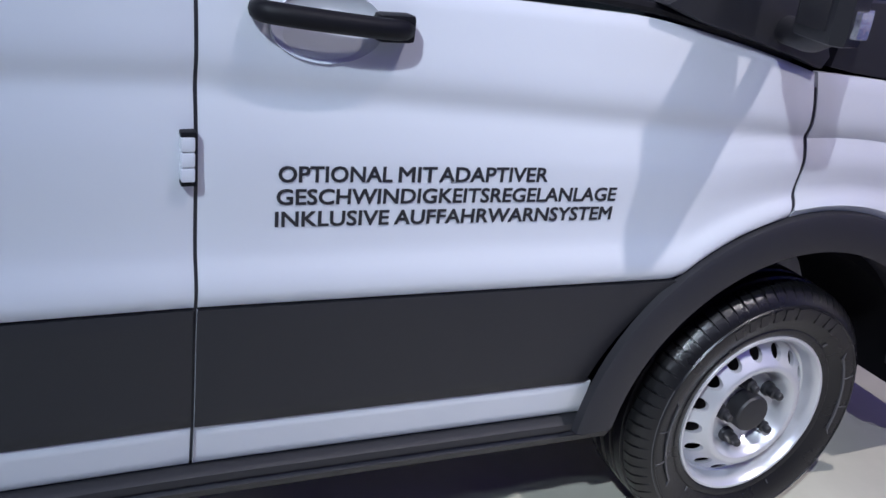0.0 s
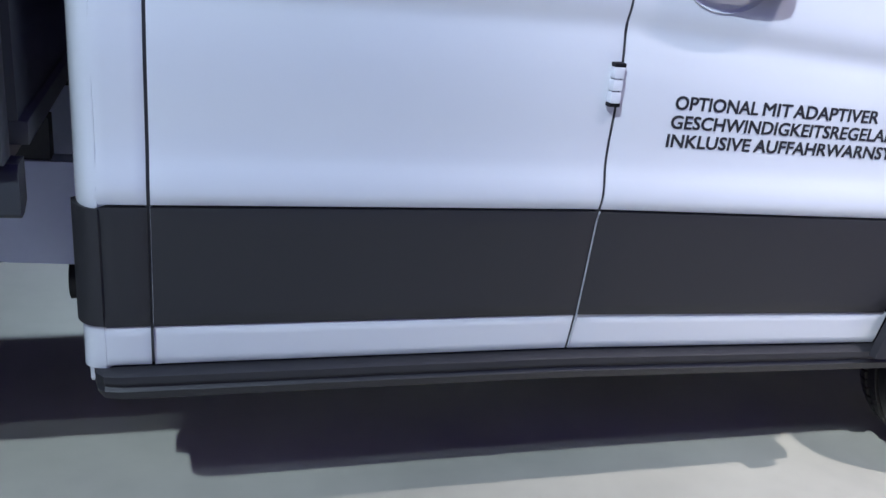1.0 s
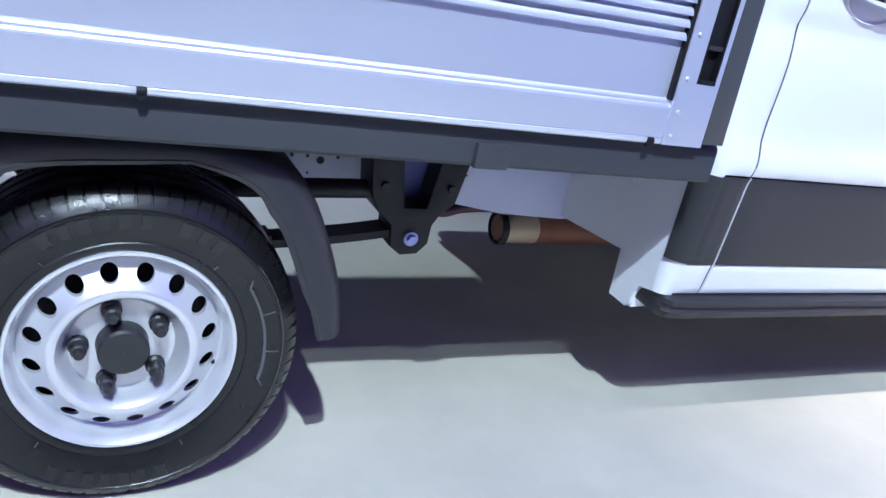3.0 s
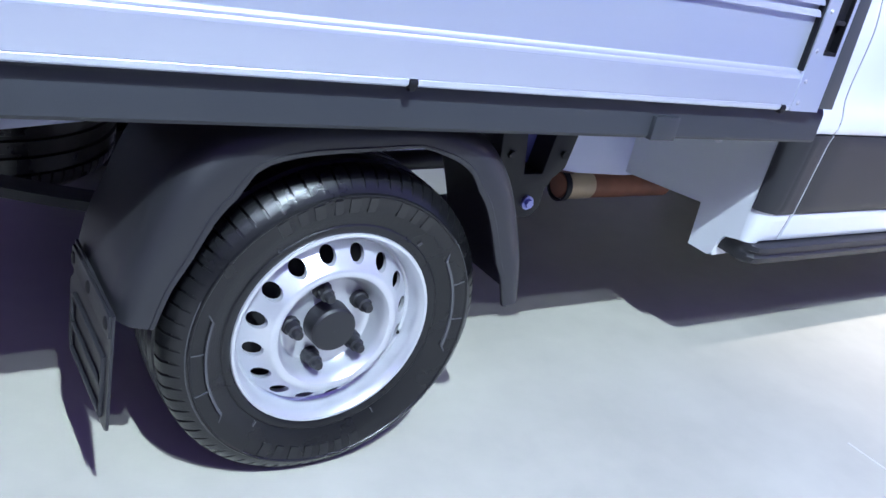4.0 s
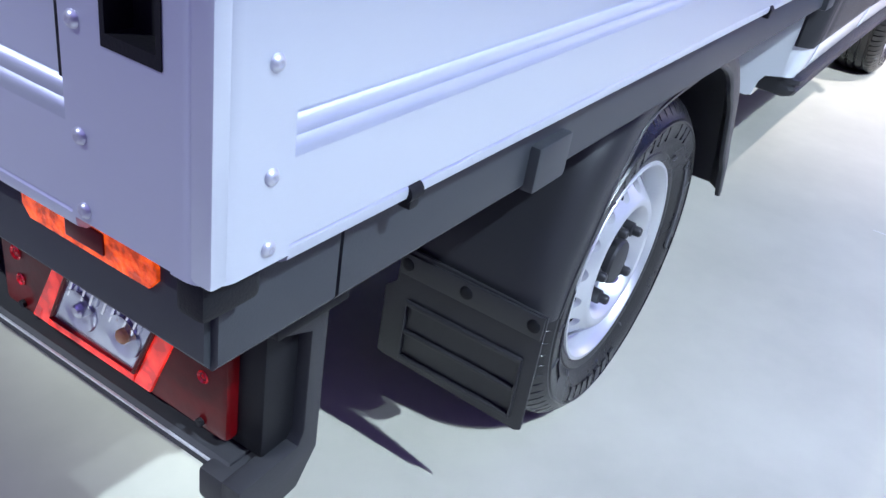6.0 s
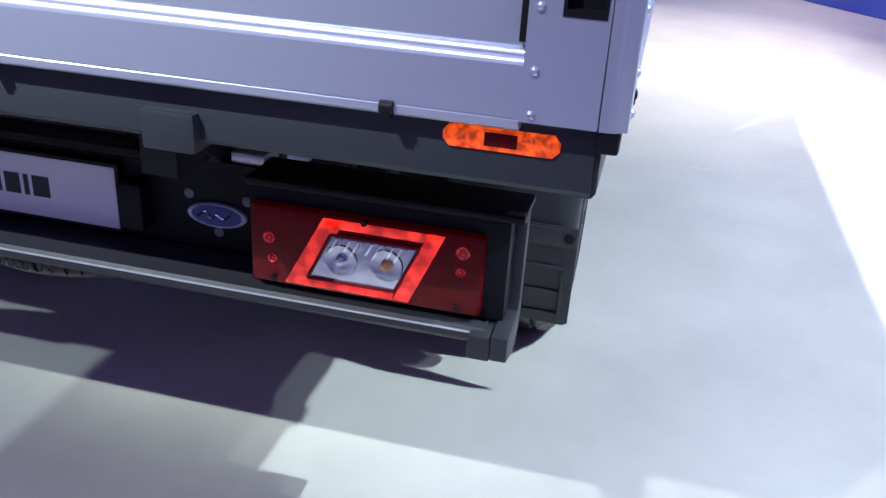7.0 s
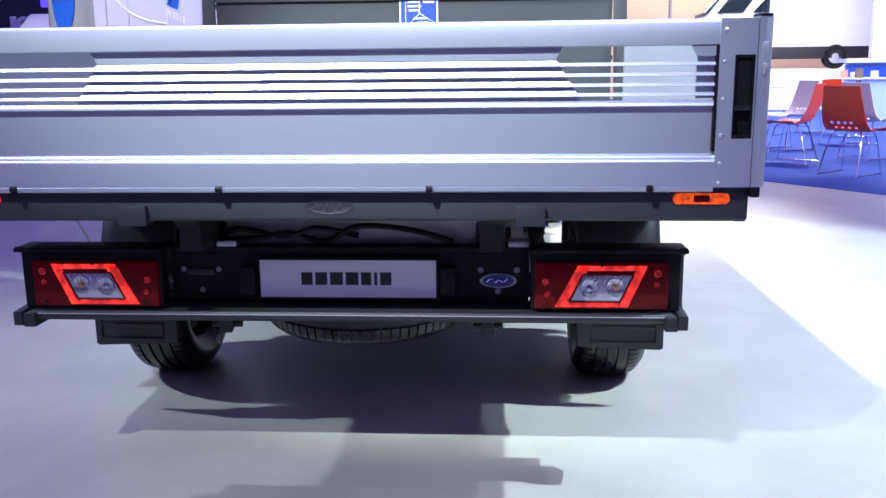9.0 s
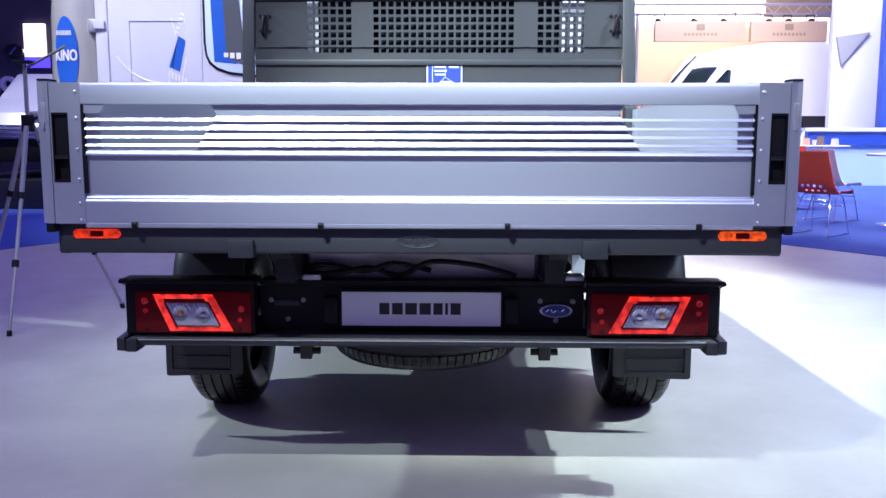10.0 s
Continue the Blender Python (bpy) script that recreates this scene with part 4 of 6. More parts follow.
# rear corner of the side board, rivets and soft edge
bm = bmesh.new()
prof = [(X0 - 0.0018, -0.002)] + [(-4.380 - 0.022 * math.sin(a), 0.020 - 0.022 * math.cos(a)) for a in (math.pi / 2 * k / 9 for k in range(10))] + [(-4.402, 0.030), (X0 - 0.0018, 0.030)]
prism(bm, [(x, YS + d) for x, d in prof], "z", 0.899, 1.312)
cp = part("corner_post", bm, ALU, truck)
bm = bmesh.new()
box(bm, X0 - 0.004, X0 + 0.0006, YS + 0.003, YS + 0.02, 0.90, 1.30)
part("post_seam", bm, BLACK, truck)
for z in (0.912, 0.960, 1.028, 1.115, 1.205, 1.28):
    bm = bmesh.new()
    rivet(bm, Vector((-4.356, YS - 0.0021, z)), (0, -1, 0))
    part("rivet", bm, RIV, cp)
bm = bmesh.new()
prism(bm, [(x, 2 * MID - YS - d) for x, d in prof], "z", 0.899, 1.312)
part("corner_post", bm, ALU, truck)
for y0, y1 in ((YS + 0.001, YS + 0.030), (2 * MID - YS - 0.030, 2 * MID - YS - 0.001)):
    bm = bmesh.new()
    box(bm, -4.404, -4.34, y0 - 0.001, y1 + 0.001, 1.312, 1.318, 0.002)
    part("post_cap", bm, BLACK, truck)
    bm = bmesh.new()
    box(bm, -4.400, -4.352, y0 + 0.004, y1 - 0.001, 0.872, 0.900, 0.005)
    part("post_foot", bm, BLACK, truck)

# tailgate
XT = -4.398


def tail_put(u, d, z):
    return (XT + d, u, z + lift(XT) - 0.004)


LOW = [p for p in FIELD if p[0] < 1.112]
TY0, TY1 = 0.055, 2 * MID - 0.055
tailgate = part("tailgate", board(LOW, TY0, TY1, tail_put, 0.026), ALU, truck, "ribbed silver aluminium tailgate")
for zz in (1.1235, 1.147, 1.1715, 1.197):
    s = [(zz - 0.0056, 0.0175), (zz - 0.0050, 0.0030), (zz - 0.0042, 0.0022), (zz + 0.0028, 0.0058), (zz + 0.0036, 0.0175)]
    part("slat", board(s, TY0, TY1, tail_put, 0.024), ALU, tailgate)
part("top_rail", board([(1.239, 0.008), (1.241, 0.0), (1.292, 0.0), (1.2995, 0.003), (1.302, 0.008)], TY0, TY1, tail_put, 0.026), ALU, tailgate)
# closed middle with slanted ends, its hanging edge, and the end webs
web = [(1.1085, 0.0172)]
for zz in (1.1235, 1.147, 1.1715, 1.197):
    web += [(zz - 0.0062, 0.0172), (zz - 0.0048, 0.0040), (zz - 0.0020, 0.0042), (zz + 0.0088, 0.0096), (zz + 0.0100, 0.0172)]
bm = board(web + [(1.2085, 0.0172)], 0.414, 1.646, tail_put, 0.025)
for v in bm.verts:
    # slanted ends: the web widens downwards
    s = (v.co.z - 1.16) * 0.64
    v.co.y += s if v.co.y < MID else -s
part("middle_web", bm, ALU, tailgate)
bm = bmesh.new()
prism(bm, [(0.45, 1.2085), (0.432, 1.2392), (1.628, 1.2392), (1.61, 1.2085)], "x", XT + 0.0125, XT + 0.024)
for v in bm.verts:
    v.co.z += lift(XT) - 0.004
part("rail_drop", bm, ALU, tailgate)
for y0, y1 in ((TY0, 0.105), (2 * MID - 0.105, TY1)):
    bm = bmesh.new()
    box(bm, XT + 0.0150, XT + 0.024, y0, y1, 1.112, 1.24)
    for v in bm.verts:
        v.co.z += lift(XT) - 0.004
    part("end_web", bm, ALU, tailgate)
for near in (True, False):
    bm = bmesh.new()
    pts = [(TY0, 1.2392), (0.122, 1.2392), (0.108, 1.214), (TY0, 1.214)]
    prism(bm, [(y if near else 2 * MID - y, z + lift(XT) - 0.004) for y, z in pts], "x", XT + 0.003, XT + 0.014)
    part("rail_drop", bm, ALU, tailgate)
    # black strip drawn for the shadow gap beside the tailgate post
    bm = bmesh.new()
    y0 = TY0 - 0.001 if near else TY1 - 0.008
    box(bm, XT + 0.0015, XT + 0.016, y0, y0 + 0.009, 0.978 + lift(XT), 1.236 + lift(XT))
    part("end_gap_shade", bm, BLACK, tailgate)
for y0, y1, lu, ru in ((-0.034, TY0, -0.006, 0.042), (TY1, 2 * MID + 0.034, 2 * MID + 0.006, 2 * MID - 0.042)):
    post("tailgate_post", y0, y1, tail_put, lu, ru, RZ, truck, (-1, 0, 0))
# thin outer return beside the tailgate post, with the striker
for y0, y1 in ((YS - 0.002, -0.036), (2 * MID + 0.036, 2 * MID - YS + 0.002)):
    bm = bmesh.new()
    box(bm, XT - 0.003, XT + 0.01, y0, y1, 0.900, 1.312, 0.003)
    part("corner_return", bm, ALU, truck)
    bm = bmesh.new()
    box(bm, XT - 0.007, XT - 0.002, (y0 + y1) / 2 - 0.008, (y0 + y1) / 2 + 0.008, 1.19, 1.25, 0.002)
    box(bm, XT - 0.010, XT - 0.002, (y0 + y1) / 2 - 0.003, (y0 + y1) / 2 + 0.005, 1.175, 1.20, 0.002)
    part("striker", bm, STEEL, truck)
# tailgate and side hinges: small dark pins under the lip
def hinge(name, at, along):
    bm = bmesh.new()
    d = Vector(along)
    cyl(bm, Vector(at) - d * 0.008, Vector(at) + d * 0.008, 0.008, 14)
    box(bm, at[0] - 0.006, at[0] + 0.006, at[1] - 0.006, at[1] + 0.006, at[2] - 0.013, at[2], 0.002)
    part(name, bm, BLACK, truck)


for y in (0.211, 0.766, 1.312, 1.860):
    hinge("tailgate_hinge", (XT - 0.001, y, 0.896), (0, 1, 0))
for x in (-2.218, -3.210, -4.198):
    hinge("side_hinge", (x, YS + 0.004, 0.887 + lift(x)), (1, 0, 0))

# bed rails round the floor
RAIL_P = [(-0.030, 0.885), (-0.037, 0.880), (-0.041, 0.872), (-0.041, 0.806), (-0.036, 0.799), (-0.010, 0.799), (0.02, 0.812), (0.02, 0.885)]
bm = bmesh.new()
prism(bm, [(y, z) for y, z in RAIL_P], "x", -4.245, -2.01)
for v in bm.verts:
    v.co.z += lift(v.co.x) - 0.002
part("side_rail", mirrored(bm), RAIL, truck)
part("side_rail", bm, RAIL, truck, "charcoal coated steel bed rail")
bm = bmesh.new()
prism(bm, [(y, z) for y, z in RAIL_P], "x", -4.372, -4.249)
for v in bm.verts:
    v.co.z += lift(v.co.x) - 0.002
    if v.co.x < -4.3 and v.co.y < 0:
        v.co.x += 0.004
part("rail_corner", mirrored(bm), RAIL, truck)
part("rail_corner", bm, RAIL, truck)
bm = bmesh.new()
prism(bm, [(-4.362, 0.895), (-4.370, 0.890), (-4.374, 0.882), (-4.374, 0.815), (-4.369, 0.808), (-4.33, 0.808), (-4.31, 0.82), (-4.31, 0.895)], "y", -0.034, 2 * MID + 0.034)
rear_rail = part("rear_rail", bm, RAIL, truck, "charcoal coated steel rear bed rail")
for x in (-2.557, -3.910):
    bm = bmesh.new()
    box(bm, x - 0.043, x + 0.031, -0.053, -0.002, 0.796 + lift(x), 0.848 + lift(x), 0.005)
    part("rail_bracket", mirrored(bm), RAIL, truck)
    part("rail_bracket", bm, RAIL, truck)
for y in (0.507, 2 * MID - 0.507):
    bm = bmesh.new()
    box(bm, -4.390, -4.33, y - 0.038, y + 0.038, 0.796, 0.850, 0.006)
    part("rail_bracket", bm, RAIL, rear_rail)
# embossed oval on the rear rail
bm = bmesh.new()
lathe(bm, [(0.064, 0.0), (0.065, -0.0010), (0.062, -0.0012), (0.058, -0.0004), (0.0005, -0.0004)], 40, Matrix.Translation((-4.3745, MID, 0.846)) @ pose(0, 0, 0, 0, 0, -90) @ Matrix.Diagonal((1, 1, 0.30, 1)))
part("embossed_oval", bm, RAIL, rear_rail)
for dy in (-0.028, -0.010, 0.006, 0.022, 0.034):
    bm = bmesh.new()
    box(bm, -4.3758, -4.372, MID + dy - 0.005, MID + dy + 0.005, 0.838, 0.853, 0.0015)
    part("embossed_bar", bm, RAIL, rear_rail)
# bed floor and its bearers
bm = bmesh.new()
box(bm, -4.332, -2.03, -0.03, 2 * MID + 0.03, 0.862, 0.889)
part("bed_floor", bm, mat("bed_plywood", (0.09, 0.07, 0.06), 0.6, grain=0.3, grain_scale=40, stain=0.2), truck)
for x in (-2.3, -2.75, -3.2, -3.65, -4.05):
    bm = bmesh.new()
    box(bm, x - 0.03, x + 0.03, 0.02, 2 * MID - 0.02, 0.80, 0.862)
    part("bearer", bm, UNDER, truck)
for y in (0.58, 2 * MID - 0.64):
    bm = bmesh.new()
    box(bm, -4.25, -2.05, y, y + 0.06, 0.70, 0.80)
    part("sub_frame", bm, UNDER, truck)
# amber side markers in the rear rail
for y0, y1 in ((0.006, 0.147), (2 * MID - 0.147, 2 * MID - 0.006)):
    bm = bmesh.new()
    prism(bm, [(y0 + 0.008, 0.852), (y1 - 0.008, 0.852), (y1, 0.861), (y1, 0.871), (y1 - 0.008, 0.880), (y0 + 0.008, 0.880), (y0, 0.871), (y0, 0.861)], "x", -4.3775, -4.360, 0.002)
    mk = part("marker_lamp", bm, AMBER if y0 < 1 else mat("red_amber_lens", (0.6, 0.05, 0.01), 0.2, emit=(1.0, 0.035, 0.006), glow=0.7, glow_grain=110, bump=0.9, bump_scale=150), truck, "lit amber marker lamp")
    bm = bmesh.new()
    box(bm, -4.3790, -4.375, (y0 + y1) / 2 - 0.02, (y0 + y1) / 2 + 0.02, 0.858, 0.875, 0.0012)
    part("marker_bulb", bm, RED, mk)

# ---- headboard behind the cab ----
HB = mat("headboard_coat", (0.045, 0.048, 0.052), 0.42, grain=0.1, grain_scale=300, stain=0.12, stain_scale=3)
for y0, y1 in ((-0.068, 0.0), (2 * MID, 2 * MID + 0.068)):
    bm = bmesh.new()
    s = 1 if y0 < 1 else -1
    ya, yb = (y0, y1) if s > 0 else (y1, y0)
    prism(bm, [(-2.083, 0.88), (-2.083, 1.30), (-2.045, 1.33), (-2.045, 2.02), (-2.03, 2.06), (-2.025, 2.06), (-2.025, 0.88)], "y", y0, y1, 0.006)
    for v in bm.verts:
        if v.co.z > 1.3:
            v.co.y += s * 0.025 * (v.co.z - 1.3) + s * 0.012
    part("headboard_post", bm, HB, truck, "charcoal headboard upright")
for z0, z1 in ((1.535, 1.565), (1.885, 1.93), (2.02, 2.06), (0.89, 0.93)):
    bm = bmesh.new()
    box(bm, -2.045, -2.0, 0.02, 2 * MID - 0.02, z0, z1, 0.005)
    part("headboard_rail", bm, HB, truck)
bm = bmesh.new()
box(bm, -2.03, -2.015, 0.02, 2 * MID - 0.02, 0.93, 1.535)
part("headboard_sheet", bm, HB, truck)
# sheet with three square-mesh windows
MESH = ((0.225, 0.490), (0.609, 1.391), (1.50, 1.755))
ys = [0.02] + [v for m in MESH for v in m] + [2 * MID - 0.02]
for a, b in zip(ys[::2], ys[1::2]):
    part("headboard_sheet", boxm(-2.03, -2.02, a, b, 1.565, 1.885), HB, truck)
for a, b in MESH:
    part("headboard_sheet", boxm(-2.03, -2.02, a, b, 1.565, 1.591), HB, truck)
for a, b in MESH:
    bm = bmesh.new()
    n = round((b - a) / 0.0412)
    p = (b - a) / n
    for i in range(n + 1):
        box(bm, -2.029, -2.022, a + i * p - 0.0062, a + i * p + 0.0062, 1.597, 1.885)
    for k in range(8):
        z = 1.597 + 0.0411 * k
        box(bm, -2.0295, -2.0215, a, b, z - 0.0062, z + 0.0062)
    part("mesh_window", bm, HB, truck, "square steel mesh in the headboard")
for y in (0.06, 2 * MID - 0.08):
    bm = bmesh.new()
    tube(bm, smooth_path([(-2.032, y, 1.80), (-2.06, y, 1.79), (-2.065, y + 0.005, 1.75), (-2.06, y + 0.01, 1.71), (-2.035, y + 0.012, 1.70)], 4), 0.009, 8)
    hk = part("lashing_hook", bm, BLACK, truck)
    for dy in (-0.022, 0.026):
        for z in (1.80, 1.72):
            bm = bmesh.new()
            cyl(bm, (-2.04, y + dy, z), (-2.03, y + dy, z), 0.008, 8)
            part("hook_bolt", bm, BLACK, hk)
bm = bmesh.new()
box(bm, -2.040, -2.031, 0.03, 2 * MID - 0.03, 1.633, 1.640)
part("sheet_fold", bm, HB, truck)

# information sheet on the headboard
sheet = thing("information_sheet", (-2.034, 0.993, 1.36), "small blue and white information sheet on the headboard", "sign")
bm = bmesh.new()
box(bm, -2.0355, -2.0345, 0.896, 1.092, 1.36, 1.547)
part("sheet_paper", bm, mat("sheet_white", (0.75, 0.77, 0.85), 0.4), sheet)
bm = bmesh.new()
box(bm, -2.0365, -2.0356, 0.903, 1.085, 1.36, 1.540)
part("blue_print", bm, mat("print_blue", (0.03, 0.06, 0.30), 0.4), sheet)
for y0, y1, z in ((0.99, 1.05, 1.525), (0.98, 1.05, 1.505), (0.99, 1.045, 1.485), (0.915, 0.97, 1.525), (0.95, 1.02, 1.445), (0.94, 1.0, 1.425), (0.96, 1.02, 1.405)):
    bm = bmesh.new()
    box(bm, -2.0372, -2.0366, y0, y1, z - 0.004, z + 0.004)
    part("print_line", bm, mat("sheet_white", (0.75, 0.77, 0.85), 0.4), sheet)
for a, b in (((0.99, 1.54), (0.99, 1.47)), ((0.99, 1.47), (1.06, 1.40)), ((0.99, 1.47), (0.91, 1.42)), ((1.06, 1.40), (1.06, 1.53))):
    bm = bmesh.new()
    cyl(bm, (-2.0367, a[0], a[1]), (-2.0367, b[0], b[1]), 0.0016, 6)
    part("print_line", bm, mat("sheet_white", (0.75, 0.77, 0.85), 0.4), sheet)


# ---- rear mudguards and flaps ----
def mudguard():
    bm = bmesh.new()
    arc = [(-2.783, 0.405), (-2.791, 0.48), (-2.808, 0.545), (-2.857, 0.662), (-2.912, 0.735), (-2.98, 0.775), (-3.08, 0.795), (-3.2, 0.799), (-3.36, 0.797), (-3.46, 0.775), (-3.525, 0.72), (-3.562, 0.66), (-3.592, 0.58), (-3.617, 0.51), (-3.633, 0.430)]
    arc = [(p.x, p.z) for p in smooth_path([(x, 0, z) for x, z in arc], 4)]
    # section: inner edge, top skin, wide rounded shoulder, outer face with a raised bead along the wheel opening
    sec = [(0.31, 0.0), (0.075, 0.0), (0.055, 0.0025), (0.036, 0.009), (0.022, 0.020), (0.014, 0.034), (0.011, 0.048), (0.011, 0.068), (0.0085, 0.0695), (0.0085, 0.0745), (0.011, 0.080),
           (0.019, 0.080), (0.020, 0.05), (0.05, 0.014), (0.31, 0.010)]
    widths = [(0.0, 0.060), (0.12, 0.085), (0.27, 0.090), (0.45, 0.050), (0.60, 0.075), (0.72, 0.100), (0.85, 0.085), (1.0, 0.065)]
    rings = []
    C = Vector((-3.2, 0, 0.40))
    n = len(arc)
    for i, (x, z) in enumerate(arc):
        t = Vector((arc[min(i + 1, n - 1)][0] - arc[max(i - 1, 0)][0], 0, arc[min(i + 1, n - 1)][1] - arc[max(i - 1, 0)][1])).normalized()
        inn = Vector((t.z, 0, -t.x))
        if inn.dot(C - Vector((x, 0, z))) < 0:
            inn = -inn
        w = float(np.interp(i / (n - 1), [f for f, _ in widths], [d for _, d in widths])) / 0.08
        out = float(np.interp(i / (n - 1), [0.0, 0.35, 1.0], [-0.022, 0.0, 0.008]))
        rings.append([bm.verts.new((x + inn.x * d * w, y + (out if y < 0.2 else 0.0), z + inn.z * d * w)) for y, d in sec])
    m = len(sec)
    for p, q in zip(rings, rings[1:]):
        for i in range(m):
            bm.faces.new((p[i], q[i], q[(i + 1) % m], p[(i + 1) % m]))
    bm.faces.new(rings[0]); bm.faces.new(rings[-1][::-1])
    bmesh.ops.recalc_face_normals(bm, faces=bm.faces[:])
    return bm


bm = mudguard()
tw = mirrored(bm)
part("mudguard", bm, GUARD, truck, "dark grey moulded mudguard over the rear wheel")
part("mudguard", tw, GUARD, truck)
for s in (0, 1):
    bm = bmesh.new()
    # flap sheet with a top flange and raised ribs
    prism(bm, [(0.012, 0.455), (0.288, 0.462), (0.290, 0.392), (0.312, 0.372), (0.312, 0.235), (0.300, 0.231), (0.024, 0.222), (0.013, 0.228)], "x", -3.640, -3.634, 0.002)
    flap = part("mud_flap", mirrored(bm) if s else bm, GUARD, truck, "ribbed dark grey mud flap")
    for y0, y1, z0, z1 in ((0.035, 0.265, 0.358, 0.363), (0.035, 0.265, 0.245, 0.250), (0.035, 0.040, 0.248, 0.36), (0.26, 0.265, 0.248, 0.36), (0.04, 0.26, 0.300, 0.304)):
        bm = bmesh.new()
        box(bm, -3.648, -3.638, y0, y1, z0 - 0.002, z1 + 0.002, 0.003)
        part("flap_rib", mirrored(bm) if s else bm, GUARD, flap)
    bm = bmesh.new()
    box(bm, -3.645, -3.6385, 0.014, 0.286, 0.412, 0.454, 0.0025)
    part("flap_flange", mirrored(bm) if s else bm, GUARD, flap)
    for y in (0.03, 0.155, 0.27):
        bm = bmesh.new()
        rivet(bm, Vector((-3.6452, y, 0.434)), (-1, 0, 0), 0.009)
        part("flap_bolt", mirrored(bm) if s else bm, BLACK, flap)

# ---- rear bumper with lamps and plate ----
BOLT = mat("dull_zinc_bolt", (0.26, 0.26, 0.27), 0.6, metal=0.1, grain=0.2, grain_scale=200)
BX = -4.13
bm = bmesh.new()
prism(bm, [(BX + 0.10, 0.685), (BX + 0.004, 0.685), (BX + 0.004, 0.672), (BX + 0.014, 0.665), (BX + 0.014, 0.525), (BX + 0.10, 0.525)], "y", 0.50, 2 * MID - 0.50)
bumper = part("rear_bumper", bm, BLACK, truck, "black rear bumper beam with lamp boxes")
# step bar below
bm = bmesh.new()
prism(bm, [(BX - 0.080, 0.513), (BX - 0.085, 0.507), (BX - 0.085, 0.494), (BX - 0.079, 0.486), (BX + 0.06, 0.488), (BX + 0.06, 0.515)], "y", 0.10, 2 * MID - 0.10, 0.003)
part("step_bar", bm, PLASTIC, bumper)
# thin silver strip, put on as the highlight along the bar's edge
bm = bmesh.new()
box(bm, BX - 0.087, BX - 0.081, 0.10, 2 * MID - 0.10, 0.5050, 0.5075)
part("bar_highlight", bm, STEEL, bumper)
for s in (0, 1):
    def put(bmx):
        return mirrored(bmx) if s else bmx
    # guard frame round the lamp's outer end
    bm = bmesh.new()
    prism(bm, [(-4.235, 0.515), (-4.235, 0.475), (-4.17, 0.455), (-4.147, 0.458), (-4.118, 0.500), (-4.118, 0.685), (-4.19, 0.700), (-4.19, 0.685), (-4.142, 0.668), (-4.142, 0.535), (-4.15, 0.520)], "y", 0.062, 0.088, 0.003)
    guard = part("lamp_guard", put(bm), PLASTIC, bumper, "dark grey guard frame round the tail lamp")
    bm = bmesh.new()
    box(bm, -4.232, -4.15, 0.088, 0.125, 0.468, 0.510, 0.006)
    part("guard_foot", put(bm), PLASTIC, guard)
    bm = bmesh.new()
    box(bm, -4.195, -4.09, 0.06, 0.50, 0.684, 0.696, 0.003)
    part("lamp_cover", put(bm), BLACK, bumper)
    # lamp body
    bm = bmesh.new()
    box(bm, BX - 0.058, BX - 0.008, 0.079, 0.496, 0.518, 0.682, 0.004)
    lamp = part("lamp_box", put(bm), BLACK, bumper)
    XL = BX - 0.078
    bm = bmesh.new()
    box(bm, XL + 0.004, BX - 0.045, 0.114, 0.488, 0.526, 0.659, 0.008)
    lens = part("tail_lamp", put(bm), RED, bumper, "red tail lamp with a clear slanted window")
    # glowing slanted frame
    def slanted(y0, y1, z0, z1, k, x0, x1):
        b2 = bmesh.new()
        prism(b2, [(y0 + k, z1), (y1 + k, z1), (y1, z0), (y0, z0)], "x", x0, x1, 0.002)
        return b2
    # frame corners: clear window spans y 0.25 to 0.392 at its foot
    part("light_guide", put(slanted(0.396, 0.430, 0.533, 0.652, -0.064, XL, XL + 0.01)), RED_LIT, lens)
    part("light_guide", put(slanted(0.226, 0.252, 0.533, 0.652, -0.052, XL, XL + 0.01)), RED_LIT, lens)
    bm = bmesh.new()
    prism(bm, [(0.176, 0.652), (0.364, 0.652), (0.368, 0.638), (0.200, 0.638)], "x", XL, XL + 0.01, 0.002)
    part("light_guide", put(bm), RED_LIT, lens)
    bm = bmesh.new()
    prism(bm, [(0.250, 0.546), (0.398, 0.546), (0.402, 0.533), (0.252, 0.533)], "x", XL, XL + 0.01, 0.002)
    part("light_guide", put(bm), RED_LIT, lens)
    bm = bmesh.new()
    prism(bm, [(0.212, 0.628), (0.352, 0.628), (0.390, 0.550), (0.248, 0.550)], "x", XL - 0.001, XL + 0.012, 0.003)
    win = part("clear_window", put(bm), WINDOW, lens, "clear reversing light window")
    # reflector behind the window: short upright ribs along its top, two dished bowls with their bulbs
    for k in range(11):
        y0 = 0.236 + 0.0115 * k
        zt, zb = 0.6245, 0.607 - 0.004 * (k * 5 % 3)
        part("reflector_rib", put(slanted(y0, y0 + 0.0042, zb, zt, -0.46 * (zt - zb), XL - 0.004, XL)), CHROME if k % 3 else WINDOW, win)
    for yy, zz in ((0.262, 0.592), (0.335, 0.588)):
        bm = bmesh.new()
        lathe(bm, [(0.027, -0.0012), (0.0255, -0.0042), (0.021, -0.0030), (0.014, -0.0012), (0.0004, -0.0010)], 24, Matrix.Translation((XL, yy, zz)) @ pose(0, 0, 0, 0, 0, -90))
        part("reflector_bowl", put(bm), WINDOW, win)
        bm = bmesh.new()
        lathe(bm, [(0.0085, -0.001), (0.0085, -0.006), (0.006, -0.0085), (0.0004, -0.0095)], 14, Matrix.Translation((XL, yy, zz)) @ pose(0, 0, 0, 0, 0, -90))
